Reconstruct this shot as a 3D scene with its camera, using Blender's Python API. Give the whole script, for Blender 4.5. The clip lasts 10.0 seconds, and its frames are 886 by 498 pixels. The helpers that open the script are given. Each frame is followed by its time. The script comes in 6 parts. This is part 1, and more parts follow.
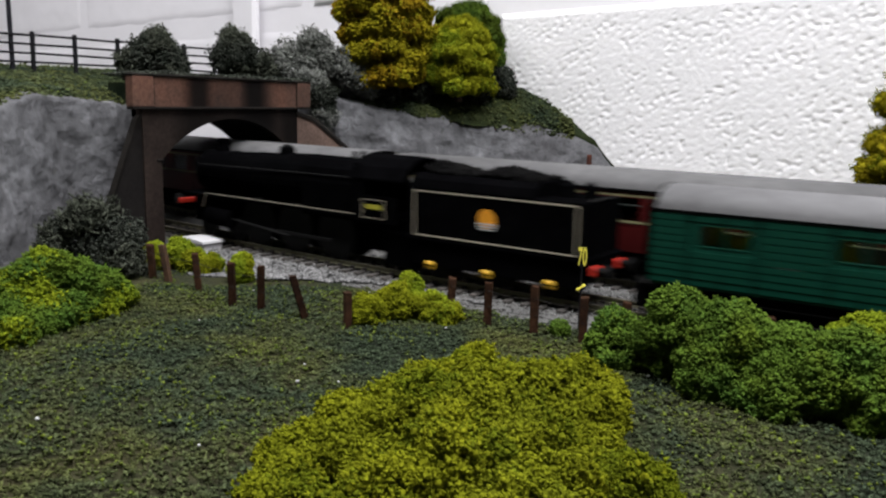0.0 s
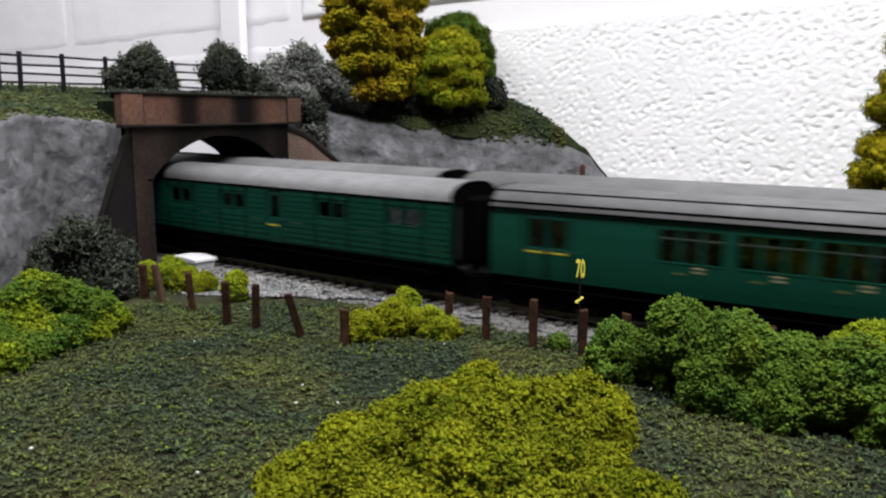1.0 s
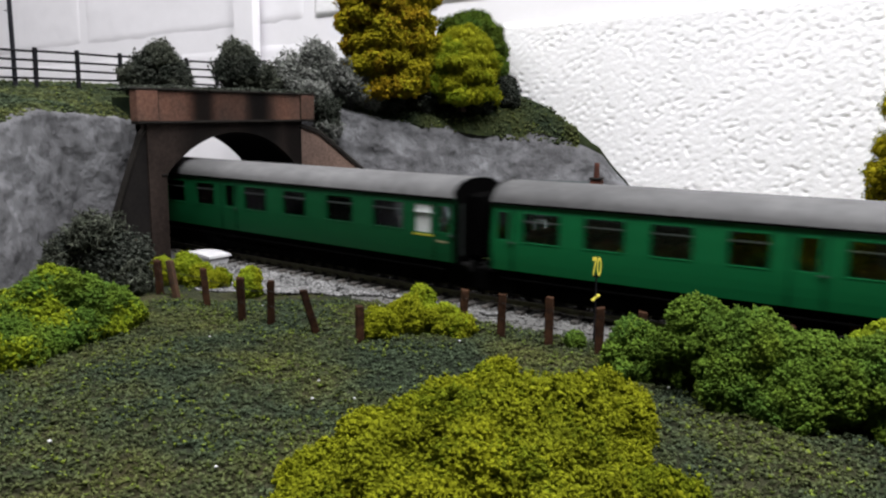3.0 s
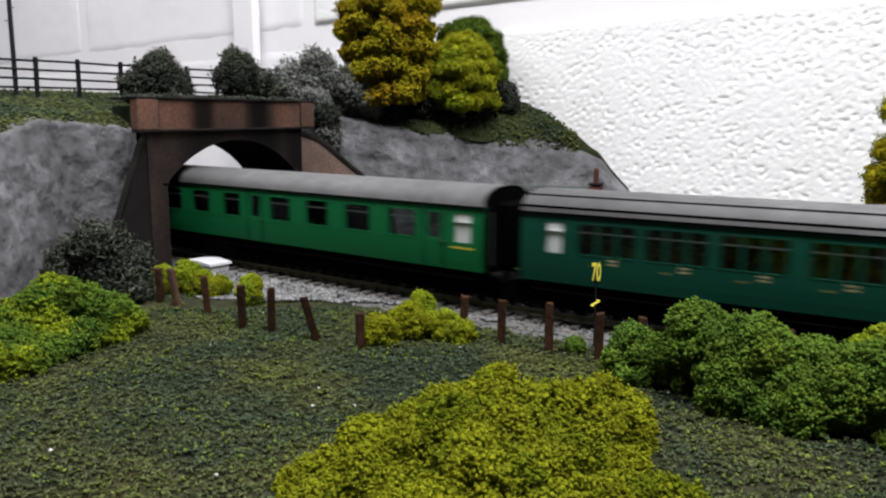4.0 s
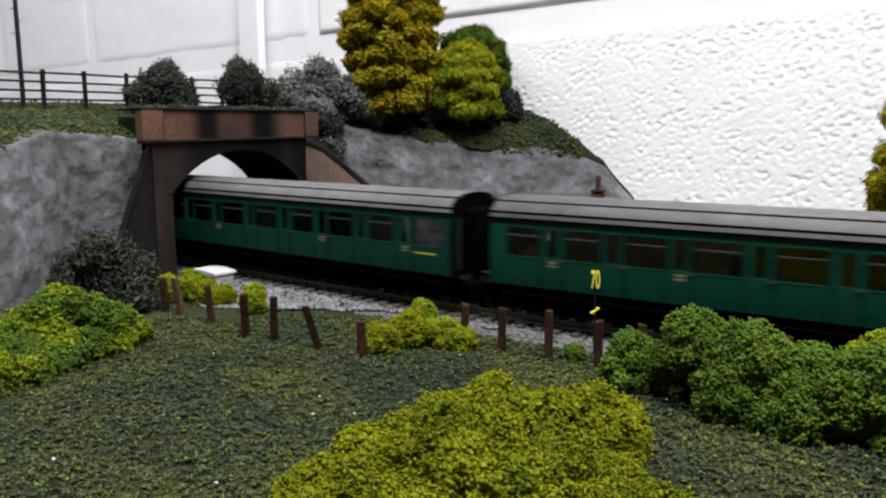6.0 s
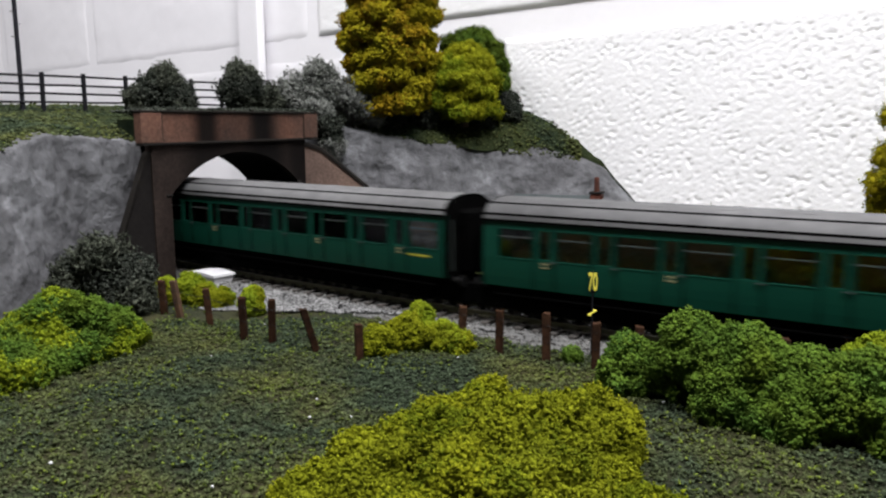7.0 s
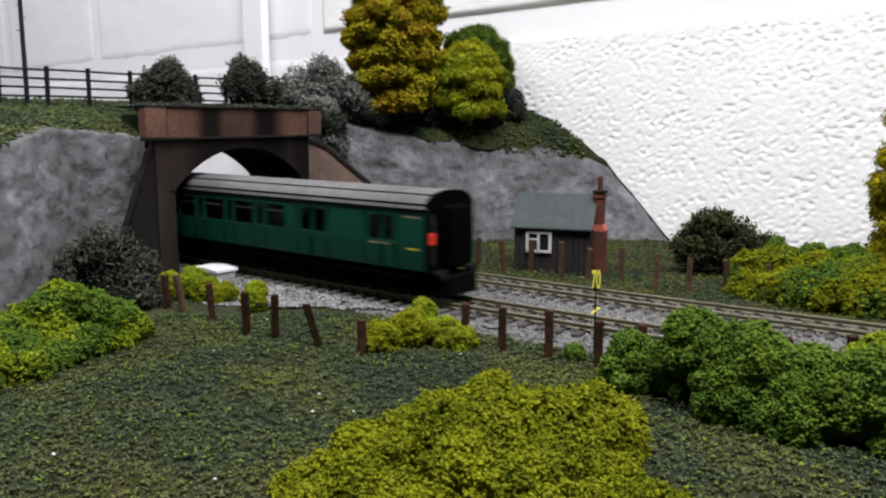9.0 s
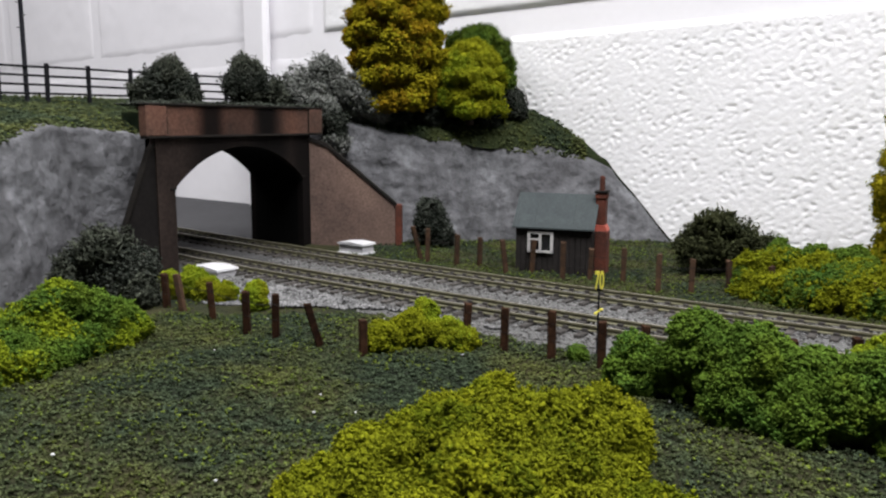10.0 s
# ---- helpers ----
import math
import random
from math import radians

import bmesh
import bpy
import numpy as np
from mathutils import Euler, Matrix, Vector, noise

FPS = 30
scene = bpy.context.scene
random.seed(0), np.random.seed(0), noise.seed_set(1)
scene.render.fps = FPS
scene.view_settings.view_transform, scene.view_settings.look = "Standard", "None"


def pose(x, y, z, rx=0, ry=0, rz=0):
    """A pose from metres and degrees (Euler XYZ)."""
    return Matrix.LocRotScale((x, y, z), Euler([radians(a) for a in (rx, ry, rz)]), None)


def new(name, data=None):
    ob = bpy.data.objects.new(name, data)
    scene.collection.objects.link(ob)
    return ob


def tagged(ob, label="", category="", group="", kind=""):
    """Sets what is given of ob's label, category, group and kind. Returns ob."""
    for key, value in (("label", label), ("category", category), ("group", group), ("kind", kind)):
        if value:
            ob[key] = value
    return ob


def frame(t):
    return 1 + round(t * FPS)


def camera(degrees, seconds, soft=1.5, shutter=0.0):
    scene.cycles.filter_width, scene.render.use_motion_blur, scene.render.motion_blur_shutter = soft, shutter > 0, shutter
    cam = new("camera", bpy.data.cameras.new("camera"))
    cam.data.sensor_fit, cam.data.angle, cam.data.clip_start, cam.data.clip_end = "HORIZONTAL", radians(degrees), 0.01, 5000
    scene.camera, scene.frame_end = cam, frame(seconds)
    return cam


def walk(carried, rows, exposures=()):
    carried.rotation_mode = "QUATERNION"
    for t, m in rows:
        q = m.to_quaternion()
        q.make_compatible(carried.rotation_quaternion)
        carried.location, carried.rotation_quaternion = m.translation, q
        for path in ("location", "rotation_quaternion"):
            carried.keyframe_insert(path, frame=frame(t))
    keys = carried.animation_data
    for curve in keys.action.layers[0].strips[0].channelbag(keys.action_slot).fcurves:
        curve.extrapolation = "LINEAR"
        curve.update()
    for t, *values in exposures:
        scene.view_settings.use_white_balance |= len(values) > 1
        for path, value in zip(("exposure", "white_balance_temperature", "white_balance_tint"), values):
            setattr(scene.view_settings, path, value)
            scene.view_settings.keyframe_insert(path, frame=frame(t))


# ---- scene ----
cam = camera(56.73, 10.0, soft=2.3, shutter=0.45)
PATH = [
    (0.0, 0.0012, -0.0027, 0.0813, 79.72, -1.26, -0.63),
    (0.5, -0.0007, 0.0003, 0.0823, 79.99, -0.20, -1.30),
    (1.0, -0.0008, 0.0006, 0.0828, 80.40, -0.20, -1.44),
    (1.5, -0.0006, 0.0007, 0.0825, 80.43, -0.44, -1.39),
    (2.0, -0.0022, 0.0005, 0.0810, 80.05, -1.01, -1.39),
    (2.5, -0.0036, 0.0016, 0.0812, 80.18, -0.78, -1.01),
    (4.0, -0.0028, 0.0007, 0.0821, 80.75, -0.05, -0.74),
    (4.5, -0.0023, 0.0014, 0.0824, 80.93, 0.06, -0.69),
    (5.0, -0.0019, -0.0007, 0.0831, 81.05, 0.23, -0.59),
    (5.5, -0.0009, -0.0016, 0.0831, 81.15, 0.25, -0.30),
    (7.0, 0.0019, -0.0019, 0.0842, 81.22, 0.50, -0.14),
    (7.5, 0.0012, -0.0025, 0.0843, 81.24, 0.43, 0.06),
    (8.0, 0.0010, -0.0019, 0.0842, 81.29, 0.42, 0.23),
    (8.5, 0.0014, -0.0021, 0.0839, 81.25, 0.28, 0.10),
    (9.0, 0.0012, -0.0021, 0.0831, 81.18, 0.00, 0.06),
    (9.5, 0.0006, -0.0008, 0.0832, 81.20, 0.03, 0.17),
    (10.0, 0.0, 0.0, 0.0828, 81.16, -0.23, 0.04),
]
walk(cam, [(t, pose(x, y, z, rx, ry, rz)) for t, x, y, z, rx, ry, rz in PATH], exposures=[(0.0, -0.2), (0.5, -0.05), (1.0, 0.0), (9.0, 0.0), (10.0, -0.12)])

# ---- light: unseen ceiling lights over the layout, and a weak ambient fill ----
world = bpy.data.worlds.new("world")
scene.world = world
world.use_nodes = True
world.node_tree.nodes["Background"].inputs[0].default_value = (0.8, 0.85, 0.95, 1)
world.node_tree.nodes["Background"].inputs[1].default_value = 0.05


def unseen_ceiling_lamp(x, y, z, sx, sy, power, turn=0.0, colour=(1.0, 0.985, 1.0)):
    data = bpy.data.lights.new("unseen_ceiling_lamp", "AREA")
    data.shape, data.size, data.size_y, data.energy, data.color = "RECTANGLE", sx, sy, power, colour
    ob = new("unseen_ceiling_lamp", data)
    ob.matrix_world = pose(x, y, z, 0, 0, turn)
    return ob


CEILING = 1.35
unseen_ceiling_lamp(0.22, -0.12, CEILING - 0.06, 1.1, 0.30, 48.0, -38)
# Second lamp is an added fill that brightens the left of the wall.
unseen_ceiling_lamp(-0.95, 0.45, CEILING - 0.06, 1.1, 0.30, 19.0, -38)

# ---- materials ----
def mat(name, base, rough=0.7, other=None, scale=60.0, fine=None, bump=0.0, bump_scale=None, metal=0.0, island=0.0, piece=0.0, spread=(0.35, 0.65), coat=0.0, spec=0.4, depth=0.001, detail=6.0, vary=0.25):
    """A surface of two mingled colours at a coarse scale, a fine grain, and relief."""
    m = bpy.data.materials.new(name)
    m.use_nodes = True
    nt = m.node_tree
    N, L = nt.nodes, nt.links
    b = N["Principled BSDF"]
    b.inputs["Roughness"].default_value, b.inputs["Metallic"].default_value = rough, metal
    b.inputs["Coat Weight"].default_value = coat
    b.inputs["Specular IOR Level"].default_value = spec
    co = N.new("ShaderNodeTexCoord").outputs["Object"]

    def noise_node(s, d=detail, r=0.6):
        n = N.new("ShaderNodeTexNoise")
        n.inputs["Scale"].default_value, n.inputs["Detail"].default_value, n.inputs["Roughness"].default_value = s, d, r
        L.new(co, n.inputs["Vector"])
        return n.outputs["Fac"]

    def mix(fac, a, c, blend="MIX"):
        n = N.new("ShaderNodeMix")
        n.data_type, n.blend_type = "RGBA", blend
        for sock, v in ((n.inputs["Factor"], fac), (n.inputs["A"], a), (n.inputs["B"], c)):
            if isinstance(v, (int, float)):
                sock.default_value = v
            elif isinstance(v, tuple):
                sock.default_value = (*v, 1)
            else:
                L.new(v, sock)
        return n.outputs["Result"]

    def ramp(v, lo, hi, a=0.0, z=1.0):
        n = N.new("ShaderNodeMapRange")
        for k, x in zip(("From Min", "From Max", "To Min", "To Max"), (lo, hi, a, z)):
            n.inputs[k].default_value = x
        L.new(v, n.inputs["Value"])
        return n.outputs["Result"]

    other = other or tuple(c * 0.72 for c in base)
    col = mix(ramp(noise_node(scale), *spread), base, other)
    grain = ramp(noise_node(fine or scale * 7), 0.3, 0.7, 1 - vary, 1 + vary * 0.85)
    col = mix(1.0, col, grain, "MULTIPLY")
    for amount, out in ((island, "Random Per Island"), (piece, "Random")):
        if amount:
            src = N.new("ShaderNodeNewGeometry" if out == "Random Per Island" else "ShaderNodeObjectInfo").outputs[out]
            col = mix(1.0, col, ramp(src, 0, 1, 1 - amount, 1 + amount), "MULTIPLY")
    L.new(col, b.inputs["Base Color"])
    if bump:
        n = N.new("ShaderNodeBump")
        n.inputs["Strength"].default_value, n.inputs["Distance"].default_value = bump, depth
        L.new(noise_node(bump_scale or scale * 5, 8), n.inputs["Height"])
        L.new(n.outputs["Normal"], b.inputs["Normal"])
    m["made"] = 1
    return m


def glass_mat(name, tint=(0.8, 0.85, 0.85), rough=0.03, see=0.75):
    """Thin clear plastic: mostly let through, a little gloss."""
    m = bpy.data.materials.new(name)
    m.use_nodes = True
    N, L = m.node_tree.nodes, m.node_tree.links
    out = N["Material Output"]
    g, t, x = N.new("ShaderNodeBsdfGlossy"), N.new("ShaderNodeBsdfTransparent"), N.new("ShaderNodeMixShader")
    fr = N.new("ShaderNodeFresnel")
    g.inputs["Roughness"].default_value = rough
    t.inputs["Color"].default_value = (*tint, 1)
    L.new(fr.outputs[0], x.inputs[0])
    L.new(t.outputs[0], x.inputs[1])
    L.new(g.outputs[0], x.inputs[2])
    L.new(x.outputs[0], out.inputs["Surface"])
    return m


def rock_mat(name):
    """Plaster rock washed dark grey and dry-brushed paler: soft blotches, vertical streaks, dark specks in the hollows."""
    m = mat(name, (0.116, 0.118, 0.126), 0.88, (0.056, 0.056, 0.060), 17, 200, 1.0, 110, spread=(0.34, 0.66), depth=0.0036, vary=0.20)
    N, L = m.node_tree.nodes, m.node_tree.links
    b = N["Principled BSDF"]
    col = b.inputs["Base Color"].links[0].from_socket
    co = N.new("ShaderNodeTexCoord").outputs["Object"]
    for stretch, scale, lo, hi, dark, light in (((1.0, 1.0, 0.45), 75, 0.36, 0.68, 0.74, 1.36), ((1.0, 1.0, 1.0), 190, 0.32, 0.42, 0.62, 1.0), ((1.0, 1.0, 0.6), 110, 0.58, 0.72, 1.0, 1.5)):
        mp, n, r, x = N.new("ShaderNodeMapping"), N.new("ShaderNodeTexNoise"), N.new("ShaderNodeMapRange"), N.new("ShaderNodeMix")
        mp.inputs["Scale"].default_value = stretch
        L.new(co, mp.inputs["Vector"])
        L.new(mp.outputs[0], n.inputs["Vector"])
        n.inputs["Scale"].default_value, n.inputs["Detail"].default_value = scale, 5.0
        for k, v in zip(("From Min", "From Max", "To Min", "To Max"), (lo, hi, dark, light)):
            r.inputs[k].default_value = v
        L.new(n.outputs["Fac"], r.inputs["Value"])
        x.data_type, x.blend_type = "RGBA", "MULTIPLY"
        x.inputs["Factor"].default_value = 1.0
        L.new(col, x.inputs["A"])
        L.new(r.outputs[0], x.inputs["B"])
        col = x.outputs["Result"]
    L.new(col, b.inputs["Base Color"])
    return m


M = {}
M["white_wall"] = mat("white_wall", (0.83, 0.82, 0.85), 0.55, (0.79, 0.78, 0.81), 5, 160, 0.12, 160, depth=0.0006, vary=0.015)
M["rough_wall"] = mat("rough_wall", (0.86, 0.855, 0.87), 0.5, (0.81, 0.81, 0.82), 12, 240, 0.40, 460, depth=0.0008, vary=0.02)
M["plain"] = mat("plain_room", (0.30, 0.30, 0.30), 0.8, (0.27, 0.27, 0.27), 3, vary=0.05)
M["room_floor"] = mat("room_floor", (0.16, 0.15, 0.14), 0.7, (0.12, 0.115, 0.11), 4)
M["board"] = mat("grass_mat", (0.017, 0.022, 0.014), 0.95, (0.042, 0.040, 0.019), 20, 520, 0.9, 900, spread=(0.40, 0.62), spec=0.05, depth=0.0015)
M["tuft"] = mat("grass_crumb", (0.034, 0.047, 0.027), 0.95, (0.066, 0.074, 0.024), 20, 420, island=0.55, spread=(0.42, 0.64), spec=0.03)
M["tuft_light"] = mat("grass_crumb_light", (0.100, 0.130, 0.020), 0.95, (0.060, 0.085, 0.020), 70, 500, island=0.45, spec=0.03)
M["bank"] = mat("bank_grass", (0.013, 0.020, 0.012), 0.95, (0.028, 0.035, 0.013), 34, 520, 0.9, 800, spread=(0.4, 0.66), spec=0.03, depth=0.0015)
M["ballast_bed"] = mat("ballast_bed", (0.115, 0.115, 0.112), 0.9, (0.08, 0.08, 0.078), 60, 900, 0.9, 1100, depth=0.0012)
M["ballast"] = mat("ballast_stone", (0.15, 0.15, 0.148), 0.85, (0.095, 0.092, 0.088), 18, 900, island=0.8)
M["ballast_dark"] = mat("ballast_soot", (0.05, 0.05, 0.05), 0.9, (0.03, 0.03, 0.03), 40, 900, 0.8, 1100, depth=0.001)
M["rock"] = rock_mat("rock_plaster")
M["brick"] = mat("brick_paper", (0.165, 0.112, 0.090), 0.85, (0.095, 0.066, 0.056), 30, 600, 0.4, 700, depth=0.0005, vary=0.32, spec=0.08)
M["brick_red"] = mat("brick_red", (0.115, 0.038, 0.025), 0.88, (0.060, 0.027, 0.021), 90, 700, 0.4, 800, depth=0.0004, spec=0.08)
M["brick_grey"] = mat("brick_dark", (0.0135, 0.012, 0.011), 0.9, (0.009, 0.008, 0.0078), 45, 500, 0.4, 600, depth=0.0005, spec=0.1)
# Near-black vault: soot, with the shade inside the arch painted in.
M["vault"] = mat("vault_dark", (0.003, 0.003, 0.003), 0.95, (0.002, 0.002, 0.002), 60, spec=0.05)
M["coping"] = mat("coping", (0.010, 0.009, 0.0085), 0.95, (0.018, 0.016, 0.014), 80, 500, spec=0.05)
M["rail"] = mat("rail_side", (0.135, 0.130, 0.078), 0.6, (0.10, 0.094, 0.055), 90, 500)
M["rail_top"] = mat("rail_top", (0.30, 0.28, 0.21), 0.4, (0.24, 0.22, 0.16), 60, 400, metal=0.6)
M["sleeper"] = mat("sleeper", (0.032, 0.028, 0.025), 0.9, (0.055, 0.05, 0.045), 240, 900, piece=0.35)
M["post"] = mat("fence_post_wood", (0.045, 0.022, 0.012), 0.9, (0.018, 0.010, 0.007), 240, 1400, 0.5, 900, piece=0.3, depth=0.0004, spec=0.04)
M["post_pale"] = mat("pale_post_wood", (0.080, 0.046, 0.028), 0.85, (0.045, 0.029, 0.020), 240, 1400, 0.5, 900, piece=0.3, depth=0.0004, spec=0.05)
M["wire"] = mat("fence_wire", (0.02, 0.018, 0.016), 0.7, spec=0.1)
M["black_paint"] = mat("black_paint", (0.005, 0.005, 0.007), 0.6, (0.008, 0.008, 0.01), 120, spec=0.15)
M["grey_pole"] = mat("dark_pole", (0.012, 0.012, 0.017), 0.6, spec=0.2)
M["white_box"] = mat("white_concrete", (0.50, 0.50, 0.51), 0.7, (0.40, 0.40, 0.42), 120, 700, vary=0.08)
M["hut"] = mat("hut_boards", (0.013, 0.011, 0.0105), 0.85, (0.02, 0.017, 0.016), 150, 900, spec=0.2)
M["hut_roof"] = mat("hut_felt", (0.038, 0.048, 0.049), 0.85, (0.028, 0.036, 0.038), 140, 900, 0.3, 900, depth=0.0003)
M["white_paint"] = mat("white_paint", (0.52, 0.51, 0.50), 0.6)
M["pane_dark"] = mat("dark_pane", (0.012, 0.013, 0.015), 0.12, spec=0.6)
M["sign_yellow"] = mat("sign_yellow", (0.80, 0.72, 0.08), 0.6, (0.72, 0.64, 0.08), 300)
M["foam"] = mat("foam_yellow_green", (0.160, 0.172, 0.008), 0.95, (0.104, 0.120, 0.007), 55, 900, 0.7, 1300, island=0.20, spec=0.02, depth=0.0006)
M["foam_green"] = mat("foam_mid_green", (0.048, 0.096, 0.016), 0.95, (0.078, 0.118, 0.013), 60, 900, 0.7, 1300, island=0.20, spec=0.02, depth=0.0006)
M["foam_lime"] = mat("foam_lime", (0.175, 0.215, 0.012), 0.95, (0.110, 0.155, 0.010), 70, 900, 0.7, 1300, island=0.20, spec=0.02, depth=0.0006)
M["foam_gold"] = mat("foam_gold", (0.240, 0.195, 0.009), 0.95, (0.180, 0.170, 0.009), 40, 900, 0.7, 1300, island=0.20, spec=0.02, depth=0.0006)
M["foam_dark"] = mat("foam_dark_green", (0.042, 0.072, 0.012), 0.95, (0.060, 0.085, 0.010), 50, 900, 0.7, 1300, island=0.20, spec=0.02, depth=0.0006)
M["foam_crown"] = mat("foam_bright_yellow_green", (0.235, 0.240, 0.012), 0.95, (0.170, 0.185, 0.010), 55, 900, 0.7, 1300, island=0.22, spec=0.02, depth=0.0006)
M["foam_olive"] = mat("foam_olive", (0.095, 0.115, 0.006), 0.95, (0.065, 0.085, 0.005), 55, 900, 0.7, 1300, island=0.25, spec=0.02, depth=0.0006)
M["foam_spring"] = mat("foam_spring_green", (0.082, 0.135, 0.017), 0.95, (0.064, 0.112, 0.016), 60, 900, 0.7, 1300, island=0.22, spec=0.02, depth=0.0006)
M["foam_rust"] = mat("foam_rust_gold", (0.250, 0.160, 0.009), 0.95, (0.190, 0.135, 0.008), 40, 900, 0.7, 1300, island=0.25, spec=0.02, depth=0.0006)
M["shrub_fibre"] = mat("shrub_fibre", (0.060, 0.066, 0.050), 0.95, (0.020, 0.024, 0.017), 150, 700, island=0.7, spec=0.03, spread=(0.4, 0.7))
M["shrub"] = mat("shrub_dark", (0.018, 0.022, 0.017), 0.95, (0.062, 0.068, 0.056), 150, 700, island=0.7, spec=0.03, spread=(0.4, 0.7))
M["shrub_grey"] = mat("shrub_sage", (0.185, 0.190, 0.178), 0.95, (0.08, 0.088, 0.076), 90, 700, island=0.5, spec=0.03)
M["shrub_olive"] = mat("shrub_olive", (0.026, 0.030, 0.015), 0.95, (0.045, 0.050, 0.022), 60, 700, island=0.6, spec=0.03)
M["trunk"] = mat("bark", (0.055, 0.038, 0.028), 0.95, (0.035, 0.025, 0.02), 200, 900)
M["green_a"] = mat("coach_green_malachite", (0.0012, 0.038, 0.023), 0.45, (0.0011, 0.0342, 0.0207), 20, 300, spec=0.22, vary=0.05)
M["green_b"] = mat("coach_green_southern", (0.0015, 0.052, 0.016), 0.45, (0.0014, 0.0468, 0.0144), 20, 300, spec=0.22, vary=0.05)
M["green_c"] = mat("coach_green_light", (0.002, 0.088, 0.026), 0.45, (0.0018, 0.0792, 0.0234), 20, 300, spec=0.22, vary=0.05)
M["maroon"] = mat("coach_maroon", (0.045, 0.003, 0.003), 0.45, (0.0405, 0.0027, 0.0027), 20, 300, spec=0.22, vary=0.05)
M["roof"] = mat("coach_roof_grey", (0.120, 0.120, 0.122), 0.85, (0.090, 0.090, 0.092), 45, 240, spec=0.06, vary=0.13)
M["roof_pale"] = mat("van_roof_pale", (0.165, 0.165, 0.17), 0.85, (0.130, 0.130, 0.134), 45, 240, spec=0.06, vary=0.13)
M["underframe"] = mat("underframe_black", (0.0028, 0.0028, 0.0028), 0.9, (0.0045, 0.0045, 0.0045), 100, spec=0.0)
M["coach_end"] = mat("coach_end_black", (0.0026, 0.0026, 0.0026), 0.9, spec=0.0)
M["bright"] = mat("window_frame_metal", (0.062, 0.075, 0.072), 0.5, metal=0.3)
M["plate"] = mat("pale_plate", (0.24, 0.26, 0.26), 0.5)
M["blind"] = mat("white_window", (0.50, 0.52, 0.52), 0.5, vary=0.03)
M["seat"] = mat("seat_orange", (0.40, 0.12, 0.03), 0.8)
M["seat_red"] = mat("seat_red", (0.20, 0.045, 0.04), 0.8)
M["table"] = mat("table_pale", (0.30, 0.29, 0.28), 0.6)
M["yellow_line"] = mat("yellow_lettering", (0.38, 0.36, 0.03), 0.6)
M["cream_line"] = mat("cream_line", (0.22, 0.21, 0.11), 0.6)
M["dull_mark"] = mat("dull_yellow_mark", (0.085, 0.105, 0.030), 0.6)
M["lining"] = mat("pale_lining", (0.42, 0.38, 0.30), 0.6)
M["tail_red"] = mat("tail_red", (0.60, 0.03, 0.015), 0.5)
M["loco"] = mat("loco_black", (0.0012, 0.0012, 0.0014), 0.7, (0.0020, 0.0020, 0.0023), 70, 400, spec=0.0)
M["coal"] = mat("coal", (0.004, 0.004, 0.004), 0.9, bump=1.0, bump_scale=500, spec=0.03)
M["axlebox"] = mat("axlebox_yellow", (0.65, 0.38, 0.02), 0.5)
M["emblem"] = mat("emblem_orange", (0.72, 0.30, 0.02), 0.5)
M["steel"] = mat("wheel_steel", (0.008, 0.008, 0.008), 0.7, spec=0.1)
M["clear"] = glass_mat("clear_plastic")

# ---- building helpers ----
def link(name, mesh, material, parent=None, label=""):
    for m in material if isinstance(material, (list, tuple)) else [material]:
        mesh.materials.append(m)
    ob = new(name, mesh)
    if parent is not None:
        ob.parent = parent
    return tagged(ob, label)


def part(name, bm, material, parent=None, label="", smooth=False):
    mesh = bpy.data.meshes.new(name)
    bmesh.ops.recalc_face_normals(bm, faces=bm.faces[:])
    if smooth:
        for f in bm.faces:
            f.smooth = True
    bm.to_mesh(mesh)
    bm.free()
    return link(name, mesh, material, parent, label)


def raw(name, verts, faces, material, parent=None, label="", smooth=False):
    mesh = bpy.data.meshes.new(name)
    mesh.from_pydata([tuple(v) for v in verts], [], [tuple(f) for f in faces])
    if smooth:
        mesh.polygons.foreach_set("use_smooth", [True] * len(mesh.polygons))
    mesh.update()
    return link(name, mesh, material, parent, label)


def empty(name, m, label, category, group="", kind=""):
    ob = new(name)
    ob.empty_display_size = 0.01
    ob.matrix_world = m
    return tagged(ob, label, category, group, kind)


def add_box(bm, x0, x1, y0, y1, z0, z1, bevel=0.0):
    vs = [bm.verts.new(p) for p in ((x0, y0, z0), (x1, y0, z0), (x1, y1, z0), (x0, y1, z0), (x0, y0, z1), (x1, y0, z1), (x1, y1, z1), (x0, y1, z1))]
    fs = [bm.faces.new([vs[i] for i in f]) for f in ((3, 2, 1, 0), (4, 5, 6, 7), (0, 1, 5, 4), (1, 2, 6, 5), (2, 3, 7, 6), (3, 0, 4, 7))]
    if bevel:
        edges = list({e for f in fs for e in f.edges})
        bmesh.ops.bevel(bm, geom=edges, offset=bevel, segments=1, affect="EDGES")
    return bm


def box(x0, x1, y0, y1, z0, z1, bevel=0.0):
    return add_box(bmesh.new(), x0, x1, y0, y1, z0, z1, bevel)


